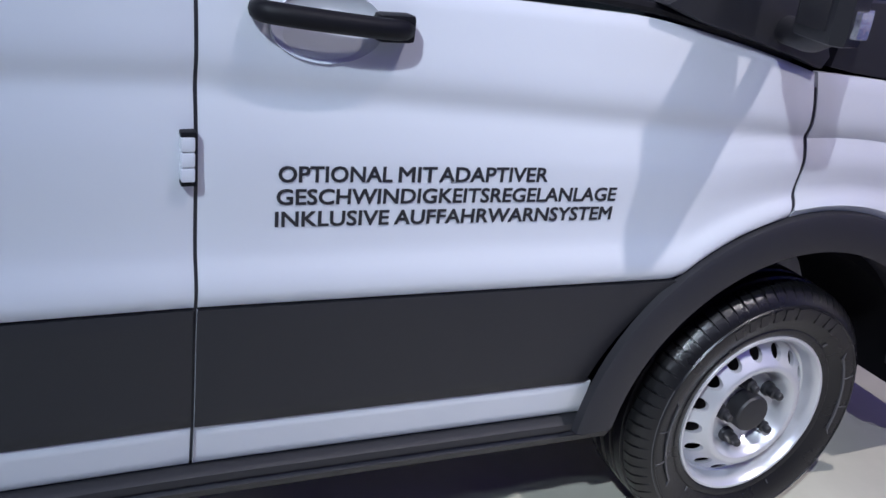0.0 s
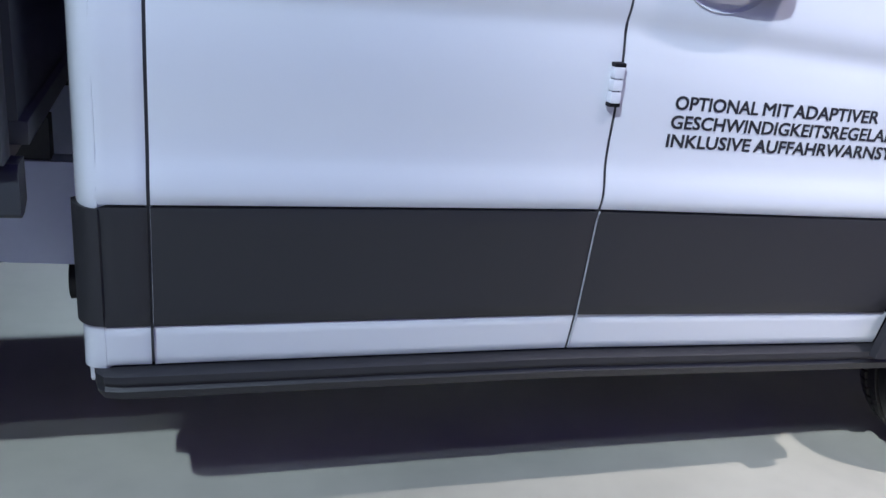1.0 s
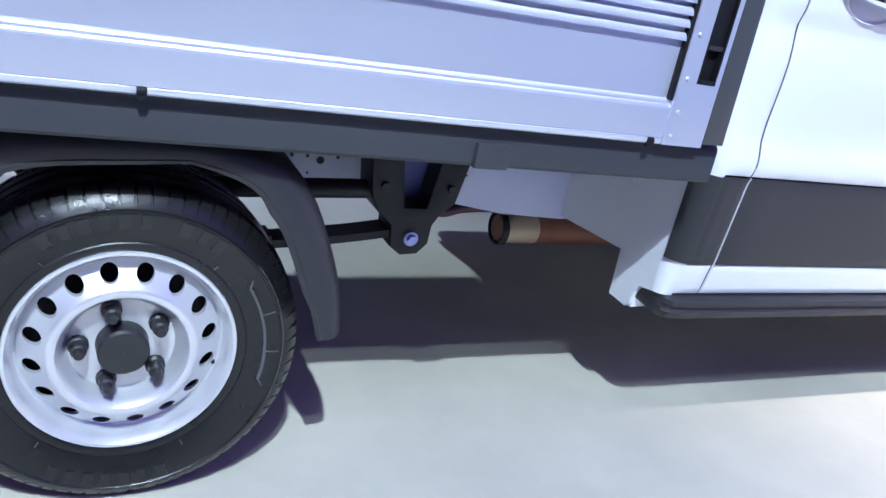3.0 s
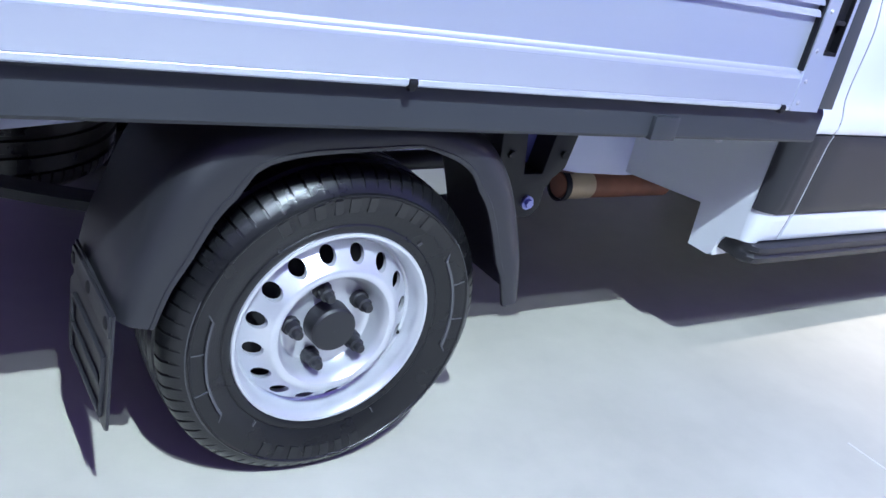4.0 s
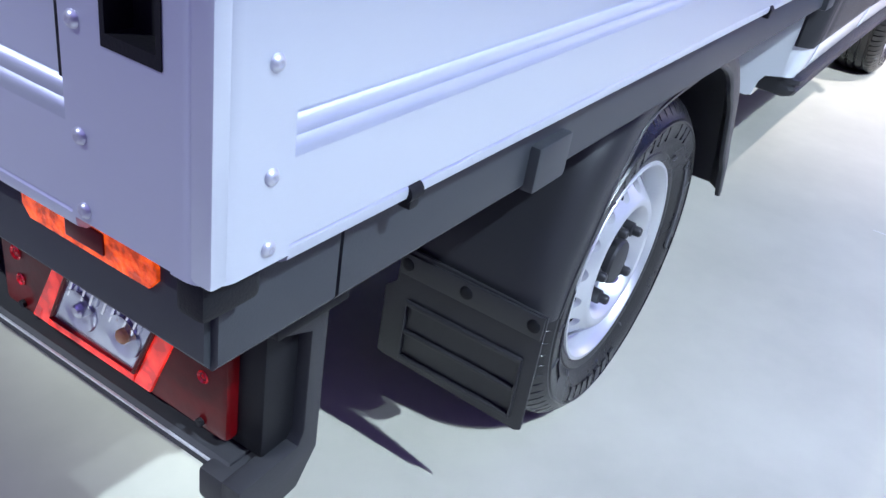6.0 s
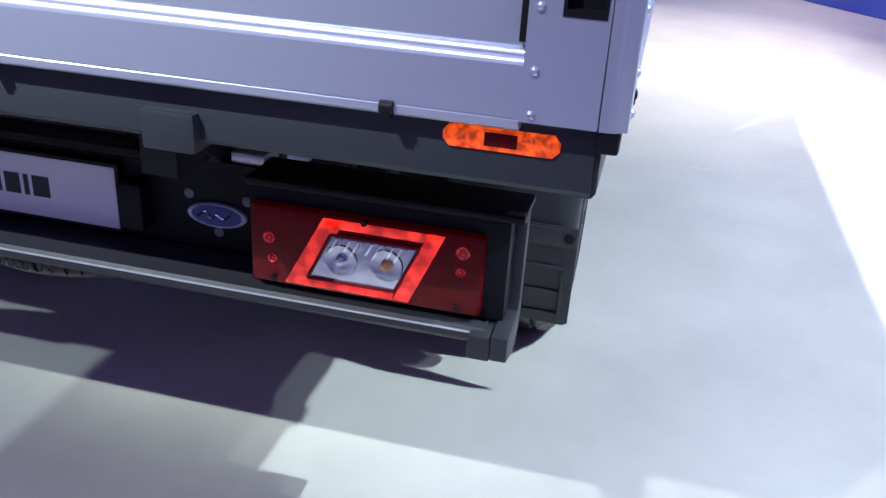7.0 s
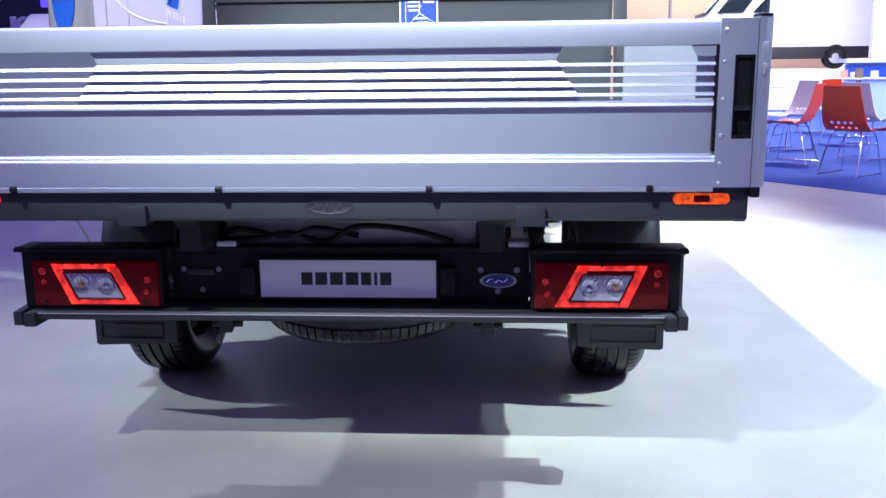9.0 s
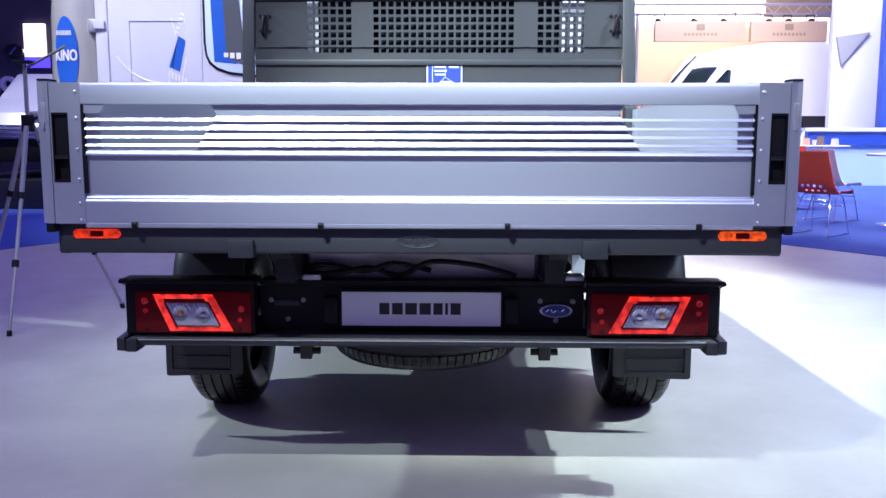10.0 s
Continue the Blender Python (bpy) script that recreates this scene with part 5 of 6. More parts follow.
        part("bulb", put(bm), mat("amber_bulb_glass", (0.75, 0.35, 0.12), 0.2) if yy < 0.3 else CLEAR, win)
    for y0, z0, y1, z1 in ((0.212, 0.628, 0.352, 0.628), (0.352, 0.628, 0.390, 0.550), (0.390, 0.550, 0.248, 0.550), (0.248, 0.550, 0.212, 0.628)):
        bm = bmesh.new()
        cyl(bm, (XL - 0.002, y0, z0), (XL - 0.001, y1, z1), 0.0030, 6)
        part("window_rim", put(bm), RED, win)
    # round reflector cups behind the red fields
    for yy, zz, rr in ((0.146, 0.630, 0.011), (0.148, 0.598, 0.008), (0.457, 0.605, 0.010), (0.452, 0.57, 0.008)):
        bm = bmesh.new()
        lathe(bm, [(rr, 0.0), (rr * 0.85, -0.0016), (rr * 0.5, 0.001), (0.0004, -0.001)], 16, Matrix.Translation((XL + 0.0035, yy, zz)) @ pose(0, 0, 0, 0, 0, -90))
        # the faint emission stands in for bright spots reflected by the cups
        part("reflector_cup", put(bm), mat("glint_red_lens", (0.40, 0.008, 0.012), 0.12, coat=0.5, emit=(1.0, 0.02, 0.03), glow=0.16, glow_grain=160, grain=0.8, grain_scale=90, bump=0.6, bump_scale=150), lens)
    for yy, zz in ((0.15, 0.537), (0.45, 0.537), (0.30, 0.654)):
        bm = bmesh.new()
        cyl(bm, (XL - 0.001, yy, zz), (XL + 0.01, yy, zz), 0.005, 8)
        part("lens_screw", put(bm), BLACK, lens)
    # plate lamps beside the plate
    bm = bmesh.new()
    box(bm, BX - 0.022, BX + 0.02, 0.712, 0.758, 0.548, 0.632, 0.007)
    part("plate_lamp", put(bm), BLACK, bumper)
    for y, z in ((0.641, 0.619), (0.535, 0.619), (0.589, 0.555)):
        bm = bmesh.new()
        rivet(bm, Vector((BX + 0.013, y, z)), (-1, 0, 0), 0.0068)
        part("bumper_bolt", put(bm), BOLT, bumper)
# oval badge on one side, cut-out on the other
ROT = pose(0, 0, 0, 0, 0, -90)
bm = bmesh.new()
lathe(bm, [(0.054, 0.004), (0.054, -0.004), (0.050, -0.006), (0.046, -0.004)], 40, Matrix.Translation((BX + 0.010, 0.589, 0.588)) @ ROT @ Matrix.Diagonal((1, 1, 0.40, 1)))
badge = part("badge_rim", bm, mat("badge_silver", (0.72, 0.73, 0.78), 0.35, metal=0.3), bumper)
bm = bmesh.new()
lathe(bm, [(0.048, 0.002), (0.048, -0.0042), (0.0004, -0.0052)], 40, Matrix.Translation((BX + 0.010, 0.589, 0.588)) @ ROT @ Matrix.Diagonal((1, 1, 0.40, 1)))
part("badge_field", bm, BADGE, badge, "blue oval badge")
bm = bmesh.new()
tube(bm, smooth_path([(BX + 0.004, 0.622, 0.585), (BX + 0.004, 0.608, 0.594), (BX + 0.004, 0.598, 0.583), (BX + 0.004, 0.588, 0.590), (BX + 0.004, 0.575, 0.584), (BX + 0.004, 0.562, 0.594)], 5), 0.0022, 6)
part("badge_stroke", bm, CHROME, badge)
bm = bmesh.new()
box(bm, BX + 0.008, BX + 0.018, 1.43, 1.515, 0.600, 0.622, 0.006)
part("socket_cover", bm, INK, bumper)
# plate with dark bars in place of its word
bm = bmesh.new()
box(bm, BX - 0.004, BX + 0.002, 0.770, 1.290, 0.538, 0.650, 0.001)
plate = part("plate", bm, PLATE, bumper, "white plate with a dark word shown as bars")
bm = bmesh.new()
for a, b, c, d in ((0.764, 0.772, 0.532, 0.656), (1.288, 1.296, 0.532, 0.656), (0.772, 1.288, 0.532, 0.540), (0.772, 1.288, 0.648, 0.656)):
    box(bm, BX - 0.002, BX + 0.004, a, b, c, d)
part("plate_frame", bm, BLACK, plate)
wl = [0.033, 0.035, 0.038, 0.037, 0.030, 0.009, 0.033]
y = 1.167
for w in wl:
    bm = bmesh.new()
    box(bm, BX - 0.0055, BX - 0.004, y - w, y, 0.576, 0.614, 0.0)
    part("word_bar", bm, INK, plate)
    y -= w + 0.0085
# spare wheel under the tail
spare = copy_thing(rear_wheel, pose(-3.74, MID, 0.60, -90, 0, 0))
# lower tow eyes
for y in (0.62, 1.42):
    bm = bmesh.new()
    prism(bm, [(BX + 0.03, 0.50), (BX + 0.11, 0.50), (BX + 0.10, 0.43), (BX + 0.05, 0.41)], "y", y - 0.02, y + 0.02, 0.004)
    cyl(bm, (BX + 0.07, y - 0.045, 0.435), (BX + 0.07, y + 0.045, 0.435), 0.012, 10)
    part("tow_eye", bm, UNDER, bumper)
# cross tube, cables and tie bars above the bumper
bm = bmesh.new()
box(bm, -3.95, -3.90, 0.55, 1.51, 0.665, 0.71, 0.006)
part("rear_cross_member", bm, UNDER, truck)
bm = bmesh.new()
box(bm, -4.03, -3.97, 0.64, 1.42, 0.66, 0.79, 0.01)
part("grey_crossbeam", bm, FRAME, truck)
for y in (0.60, 1.46):
    bm = bmesh.new()
    prism(bm, [(-4.30, 0.81), (-4.24, 0.81), (-4.06, 0.69), (-4.12, 0.68)], "y", y - 0.03, y + 0.03, 0.004)
    part("bumper_stay", bm, UNDER, truck)
    bm = bmesh.new()
    box(bm, -4.12, -4.06, y - 0.10, y - 0.04, 0.685, 0.705, 0.004)
    part("stay_bolt_plate", bm, STEEL, truck)
for pts in ([(-4.1, 0.72, 0.70), (-4.1, 0.85, 0.735), (-4.1, 1.0, 0.745), (-4.1, 1.1, 0.70), (-4.1, 1.2, 0.725), (-4.1, 1.3, 0.71), (-4.1, 1.42, 0.70)],
            [(-4.09, 1.0, 0.715), (-4.1, 1.12, 0.74), (-4.1, 1.22, 0.715), (-4.09, 1.36, 0.735), (-4.08, 1.45, 0.70)]):
    bm = bmesh.new()
    tube(bm, smooth_path(pts, 6), 0.009, 8)
    part("wiring", bm, BLACK, truck)
# size moulded on the spare tyre's shoulder
bm = words("235/65R16", 0.034, 0.0, 0.0004, 0.001, 0.17)
for v in bm.verts:
    yy = MID + 0.10 - v.co.x
    v.co = Vector((-3.74 - math.sqrt(max(0.0, 0.343 ** 2 - (yy - MID) ** 2)) - 0.002 + v.co.y, yy, 0.392 + v.co.z))
part("moulded_size", bm, LETTER_RUBBER, truck)

# pale cross member seen behind the wiring
bm = bmesh.new()
prism(bm, [(-4.06, 0.60), (-4.06, 0.765), (-4.02, 0.775), (-3.96, 0.775), (-3.96, 0.60)], "y", 0.655, 1.405, 0.006)
part("cross_member", bm, mat("pale_chassis_paint", (0.84, 0.81, 0.79), 0.45, grain=0.04, stain=0.1), truck, "pale grey painted cross member")


# ---- the hall round the truck ----
CARPET = mat("blue_carpet", (0.03, 0.075, 0.33), 0.9, grain=0.35, grain_scale=220, stain=0.12, stain_scale=1.5, bump=0.4, bump_scale=500)
WHITE = mat("white_stand_wall", (0.80, 0.80, 0.82), 0.5, grain=0.02, stain=0.04)
BEIGE = mat("warm_beige_wall", (0.62, 0.46, 0.33), 0.6, grain=0.05, stain=0.12, stain_scale=0.6)
DARKW = mat("dark_hall_wall", (0.05, 0.05, 0.065), 0.7, grain=0.1, stain=0.2, stain_scale=0.4)
BLUEW = mat("blue_stand_wall", (0.03, 0.08, 0.45), 0.45, grain=0.04, stain=0.08)
PALEBLUE = mat("pale_blue_wall", (0.45, 0.62, 0.82), 0.5, grain=0.03, stain=0.06)

bm = bmesh.new()
prism(bm, [(-30, -9), (-6, -8), (-1.0, -5.2), (0.6, -3.75), (1.95, -2.78), (3.28, -1.76), (4.4, -0.9), (5.2, 0.6), (4.9, 2.6), (3.6, 4.2), (2.0, 5.3), (0.2, 6.2), (-4, 7.4), (-4, 30), (38, 30), (38, -30), (-30, -30)], "z", 0.0005, 0.006)
carpet = tagged(finish("carpet", bm, CARPET), "bright blue low-pile exhibition carpet", "carpet", kind="structure")


def wall(name, label, m, *dims):
    return tagged(finish(name, boxm(*dims), m), label, "wall", kind="structure")


wall("wall_east", "dark far wall of the hall", DARKW, 38.0, 38.4, -30, 30, 0, 12)
wall("wall_west", "dim grey wall of the hall", DARKW, -30.4, -30.0, -30, 30, 0, 12)
wall("wall_north", "dim grey wall of the hall", DARKW, -30, 38, 30.0, 30.4, 0, 12)
wall("wall_south", "dim grey wall of the hall", DARKW, -30, 38, -30.4, -30.0, 0, 12)
tagged(finish("ceiling", boxm(-30.4, 38.4, -30.4, 30.4, 12.0, 12.2), DARKW), "dark roof of the exhibition hall", "ceiling", kind="structure")
wall("stand_wall_white", "tall bright white stand wall", WHITE, 33.0, 33.3, -22, -2.5, 0, 9.5)
wall("stand_wall_beige", "warm beige partition wall behind the vans", BEIGE, 27.0, 27.3, -11.5, -3.2, 0, 5.15)
wall("stand_wall_side", "white stand wall with a slanted end", WHITE, 16.5, 16.7, -14.0, -8.78, 0, 7.5)
wall("stand_wall_brown", "dark tan panel above the fascia boards", mat("dark_tan_panel", (0.30, 0.21, 0.15), 0.6, grain=0.05, stain=0.1), 22.0, 22.2, -11.3, -8.9, 4.88, 7.0)
wall("stand_wall_blue", "deep blue end of a stand wall", BLUEW, 14.0, 14.25, -14.0, -8.95, 1.32, 7.0)
wall("counter_wall", "low pale blue counter wall", PALEBLUE, 13.0, 13.2, -13.5, -6.9, 0, 1.22)
wall("counter_top", "white counter top", WHITE, 12.9, 13.4, -13.6, -6.8, 1.22, 1.30)
wall("counter_plinth", "blue band along the counter", BLUEW, 12.93, 12.99, -13.5, -6.9, 0.92, 1.14)
bm = bmesh.new()
prism(bm, [(-8.83, 3.66), (-9.68, 3.78), (-8.99, 2.92)], "x", 16.40, 16.49)
tagged(finish("wall_fin", bm, mat("fin_grey", (0.35, 0.35, 0.42), 0.6, grain=0.03, stain=0.05)), "grey triangular fin on the white wall", "wall", kind="structure")

# fascia boards with a truss above
FASCIA = mat("tan_fascia", (0.60, 0.42, 0.30), 0.55, grain=0.04, stain=0.1)
GREYBAR = mat("fascia_print", (0.36, 0.25, 0.18), 0.6)
for y0, y1 in ((-7.75, -5.0), (-10.2, -7.9)):
    fb = thing("fascia_board", (20.5, (y0 + y1) / 2, 4.0), "tan fascia board with a faint printed mark, hung from a truss", "sign board", "hung fascia boards")
    part("board", boxm(20.4, 20.6, y0, y1, 3.95, 4.55, 0.01), FASCIA, fb)
    for yh in (y0 + 0.3, y1 - 0.3):
        part("hanger", tube(bmesh.new(), [(20.5, yh, 4.54), (20.5, yh, 4.80), (20.99, yh, 4.86)], 0.015, 6), CHROME, fb)
    yc = (y0 + y1) / 2
    part("mark", boxm(20.385, 20.40, yc - 0.12, yc + 0.12, 4.28, 4.46, 0.02), GREYBAR, fb)
    for k in range(9):
        part("mark_bar", boxm(20.39, 20.40, yc - 0.5 + k * 0.115, yc - 0.43 + k * 0.115, 4.12, 4.2), GREYBAR, fb)
TRUSS = mat("truss_aluminium", (0.55, 0.55, 0.58), 0.35, metal=0.8)
truss = thing("lighting_truss", (21.2, -7.5, 5.2), "aluminium lattice lighting truss over the stands", "truss")
bm = bmesh.new()
for dy, dz in ((0, 0), (0.3, 0), (0, 0.3), (0.3, 0.3)):
    cyl(bm, (21.0 + dy, -11.5, 4.85 + dz), (21.0 + dy, -4.2, 4.85 + dz), 0.025, 8)
part("chord", bm, TRUSS, truss)
bm = bmesh.new()
for k in range(24):
    y = -11.5 + 0.304 * k
    cyl(bm, (21.0, y, 4.85 if k % 2 else 5.15), (21.0, y + 0.304, 5.15 if k % 2 else 4.85), 0.012, 6)
part("lattice", bm, TRUSS, truss)
for y in (-10.6, -4.6):
    part("upright", cyl(bmesh.new(), (21.1, y, 0.0), (21.1, y, 4.86), 0.05, 10), TRUSS, truss)
for k, y in enumerate((-5.2, -6.3, -7.2, -8.6, -9.2, -9.9)):
    lamp_ob = thing("stage_spotlight", (21.0, y, 4.7), "small dark stage spotlight clamped under the truss", "spotlight", "spots on the truss")
    part("can", tube(bmesh.new(), [(20.95, y, 4.62), (20.80, y, 4.50)], 0.10, 14), BLACK, lamp_ob)
    part("yoke", tube(bmesh.new(), [(21.0, y - 0.13, 4.6), (21.0, y - 0.12, 4.8), (21.0, y + 0.12, 4.8), (21.0, y + 0.13, 4.6)], 0.015, 6), BLACK, lamp_ob)
    part("lens", tube(bmesh.new(), [(20.79, y, 4.495), (20.78, y, 4.487)], 0.085, 14), mat("lit_spot_lens", (0.9, 0.9, 0.9), 0.3, emit=(1, 0.85, 0.7), glow=6.0), lamp_ob)

# white high-roof van on a low stage
stage = tagged(finish("stage", boxm(17.5, 24.0, -11.2, -4.6, 0.0, 1.06, 0.02), WHITE), "white display stage under the van", "stage", kind="structure")
WP = mat("white_show_paint", (0.82, 0.82, 0.84), 0.3, coat=0.5, stain=0.03)
van = thing("white_van", (20.0, -8.0, 1.06), "white high-roof van on a white stage", "van")
prof = [(-4.95, 1.45), (-4.9, 1.95), (-5.0, 2.3), (-5.45, 2.60), (-5.75, 2.98), (-6.25, 3.52), (-7.0, 3.70), (-8.3, 3.88), (-10.0, 3.90), (-10.25, 3.75), (-10.3, 1.62), (-10.2, 1.45)]
bm = bmesh.new()
prism(bm, prof, "x", 19.95, 21.95, 0.10)
part("body", bm, WP, van)
part("sill_band", boxm(19.93, 21.9, -10.32, -5.5, 1.36, 1.70, 0.03), PLASTIC, van)
bm = bmesh.new()
prism(bm, [(-5.72, 2.66), (-6.45, 2.66), (-6.80, 3.15), (-6.08, 3.15)], "x", 19.90, 19.95, 0.01)
part("side_window", bm, GLASS, van)
bm = bmesh.new()
prism(bm, [(-6.70, 2.66), (-7.20, 2.66), (-7.20, 3.05), (-6.98, 3.08)], "x", 19.90, 19.95, 0.01)
part("rear_side_window", bm, GLASS, van)
bm = bmesh.new()
prism(bm, [(-5.50, 2.66), (-6.22, 3.46), (-6.16, 3.52), (-5.43, 2.70)], "x", 20.1, 21.8, 0.01)
part("windscreen", bm, GLASS, van)
for y in (-5.95, -9.15):
    bm = bmesh.new()
    lathe(bm, [(0.19, 0.0), (0.25, -0.02), (0.33, -0.01), (0.345, 0.02), (0.345, 0.2), (0.2, 0.22)], 32, Matrix.Translation((19.93, y, 1.405)) @ pose(0, 0, 0, 0, 0, -90))
    wv = part("tyre", bm, RUBBER, van)
    bm = bmesh.new()
    lathe(bm, [(0.20, 0.01), (0.19, 0.03), (0.10, 0.0), (0.0005, -0.005)], 24, Matrix.Translation((19.93, y, 1.405)) @ pose(0, 0, 0, 0, 0, -90))
    part("wheel_cover", bm, STEEL, wv)
bm = bmesh.new()
tube(bm, [(19.75, -6.60, 2.62), (19.75, -7.05, 3.12), (19.75, -7.42, 3.12), (19.75, -7.45, 2.62)], 0.035, 8)
part("open_door_frame", bm, WP, van)


# ---- chairs and tables on the carpet ----
ORANGE = mat("orange_red_shell", (0.62, 0.055, 0.018), 0.38, coat=0.2, grain=0.03, stain=0.06)
CREAM = mat("cream_shell", (0.78, 0.66, 0.60), 0.4, coat=0.2, grain=0.02, stain=0.05)


def chair(at, turn, shell_mat, label):
    """A moulded shell chair with a perforated lower back on a chrome wire base; it faces its own +x."""
    ob = thing("shell_chair", at, label, "chair", "chairs round the tables")
    ob.matrix_basis = Matrix.Translation(at) @ pose(0, 0, 0, 0, 0, turn)
    prof = smooth_path([(0.27, 0, 0.475), (0.22, 0, 0.495), (0.05, 0, 0.475), (-0.10, 0, 0.485), (-0.19, 0, 0.56), (-0.235, 0, 0.72), (-0.285, 0, 0.965)], 4)
    bm = bmesh.new()
    rows, nw = [], 14
    n = len(prof)
    for i, p in enumerate(prof):
        f = i / (n - 1)
        half = 0.235 - 0.02 * f + 0.035 * math.sin(math.pi * f)
        row = []
        for k in range(nw + 1):
            s = 2 * k / nw - 1
            curl = 0.05 * s ** 4 * math.sin(math.pi * min(1, f * 1.2))
            row.append(bm.verts.new((p.x + curl * (0.8 if f > 0.5 else 0.2), s * half * (1 - 0.05 * (f > 0.9)), p.z + curl * (0.9 if f < 0.5 else 0.1))))
        rows.append(row)
    for i in range(n - 1):
        f = i / (n - 1)
        for k in range(nw):
            if 0.54 < f < 0.72 and 3 <= k <= 10 and (i % 2 == 0) and (k + i // 2) % 2 == 0:
                continue
            bm.faces.new((rows[i][k], rows[i][k + 1], rows[i + 1][k + 1], rows[i + 1][k]))
    geo = bmesh.ops.extrude_face_region(bm, geom=bm.faces[:])
    bmesh.ops.recalc_face_normals(bm, faces=bm.faces[:])
    for v in [g for g in geo["geom"] if isinstance(g, bmesh.types.BMVert)]:
        v.co += Vector((-0.006, 0, -0.006))
    sh = finish("shell", bm, shell_mat)
    sh.parent = ob
    for s in (-1, 1):
        bm = bmesh.new()
        tube(bm, smooth_path([(0.12, s * 0.10, 0.465), (0.17, s * 0.17, 0.43), (0.24, s * 0.22, 0.03), (0.22, s * 0.22, 0.012), (-0.22, s * 0.22, 0.012), (-0.24, s * 0.22, 0.03), (-0.12, s * 0.17, 0.43), (-0.05, s * 0.10, 0.47)], 3), 0.0085, 8)
        leg = finish("leg_frame", bm, CHROME)
        leg.parent = ob
    bm = bmesh.new()
    cyl(bm, (0.185, -0.18, 0.33), (0.185, 0.18, 0.33), 0.007, 8)
    cyl(bm, (-0.15, -0.18, 0.33), (-0.15, 0.18, 0.33), 0.007, 8)
    cr = finish("cross_bar", bm, CHROME)
    cr.parent = ob
    return ob


FZ = 0.006
chair((3.22, -3.26, FZ), -50, ORANGE, "orange-red shell chair with perforated back on chrome legs")
chair((4.50, -3.05, FZ), 55, ORANGE, "orange-red perforated shell chair facing a table")
chair((6.20, -3.55, FZ), 112, CREAM, "cream perforated shell chair on chrome legs")
chair((4.30, -2.28, FZ), -42, ORANGE, "orange-red shell chair beside a round table")
chair((4.90, -4.10, FZ), -60, CREAM, "cream shell chair with its back to the truck")
chair((6.9, -4.58, FZ), -150, ORANGE, "orange-red shell chair at the far table")
chair((9.3, -5.0, FZ), 100, CREAM, "cream shell chair at the far table")
chair((4.9, -5.6, FZ), 60, ORANGE, "orange-red shell chair drawn up to a table")



def round_table(at, h, r, label):
    ob = thing("round_table", at, label, "table", "round white tables")
    x, y, z = at
    bm = bmesh.new()
    lathe(bm, [(0.0005, -0.014), (r - 0.012, -0.014), (r, -0.006), (r, 0.008), (r - 0.01, 0.014), (0.0005, 0.014)], 48, Matrix.Translation((x, y, h)) @ pose(0, 0, 0, 90, 0, 0))
    bmesh.ops.recalc_face_normals(bm, faces=bm.faces[:])
    part("tabletop", bm, WHITE, ob)
    part("column", cyl(bmesh.new(), (x, y, z + 0.02), (x, y, h - 0.012), 0.038, 20), CHROME, ob)
    bm = bmesh.new()
    lathe(bm, [(0.0005, -0.03), (0.05, -0.03), (0.07, -0.012), (0.24, -0.008), (0.25, 0.0), (0.0005, 0.0)], 40, Matrix.Translation((x, y, z)) @ pose(0, 0, 0, 90, 0, 0))
    for v in bm.verts:
        v.co.z = z + abs(v.co.z - z)
    bmesh.ops.recalc_face_normals(bm, faces=bm.faces[:])
    part("foot", bm, CHROME, ob)
    return ob


round_table((5.73, -2.86, FZ), 0.90, 0.42, "round white table on a chrome column")
round_table((4.35, -4.72, FZ), 0.90, 0.42, "round white table on a chrome column")
round_table((8.6, -5.4, FZ), 0.95, 0.48, "round white table with cups and card stands")
for dx, dy, h, m in ((-0.1, 0.15, 0.10, WHITE), (0.05, -0.02, 0.16, mat("card_brown", (0.25, 0.18, 0.14), 0.6)), (-0.12, -0.2, 0.12, WHITE), (0.12, 0.2, 0.13, mat("card_peach", (0.75, 0.45, 0.3), 0.6))):
    cup = thing("card_stand" if h > 0.11 else "paper_cup", (8.6 + dx, -5.4 + dy, 0.964), "small upright card stand on a white table" if h > 0.11 else "white paper cup on a white table", "tableware", "things on the far table")
    bm = bmesh.new()
    if h > 0.11:
        prism(bm, [(-0.03, 0), (0.03, 0), (0.004, h), (-0.004, h)], "y", -0.06, 0.06, 0.002)
    else:
        lathe(bm, [(0.0005, 0), (0.028, 0), (0.04, -h), (0.037, -h), (0.026, -0.005)], 16, pose(0, 0, 0, -90, 0, 0))
        for v in bm.verts:
            v.co.z = abs(v.co.z)
    for v in bm.verts:
        v.co += Vector((8.6 + dx, -5.4 + dy, 0.964))
    bmesh.ops.recalc_face_normals(bm, faces=bm.faces[:])
    part("body", bm, m, cup)
# decoration on the near table
vase = thing("table_ornament", (5.73, -2.76, 0.914), "small silvery glass ornament on a round table", "ornament")
bm = bmesh.new()
lathe(bm, [(0.0005, 0), (0.05, 0), (0.08, 0.05), (0.06, 0.09), (0.075, 0.15), (0.068, 0.15), (0.05, 0.09), (0.0005, 0.02)], 12, Matrix.Translation((5.73, -2.76, 0.914)) @ pose(0, 0, 0, 90, 0, 0))
bmesh.ops.recalc_face_normals(bm, faces=bm.faces[:])
part("bowl", bm, CHROME, vase)

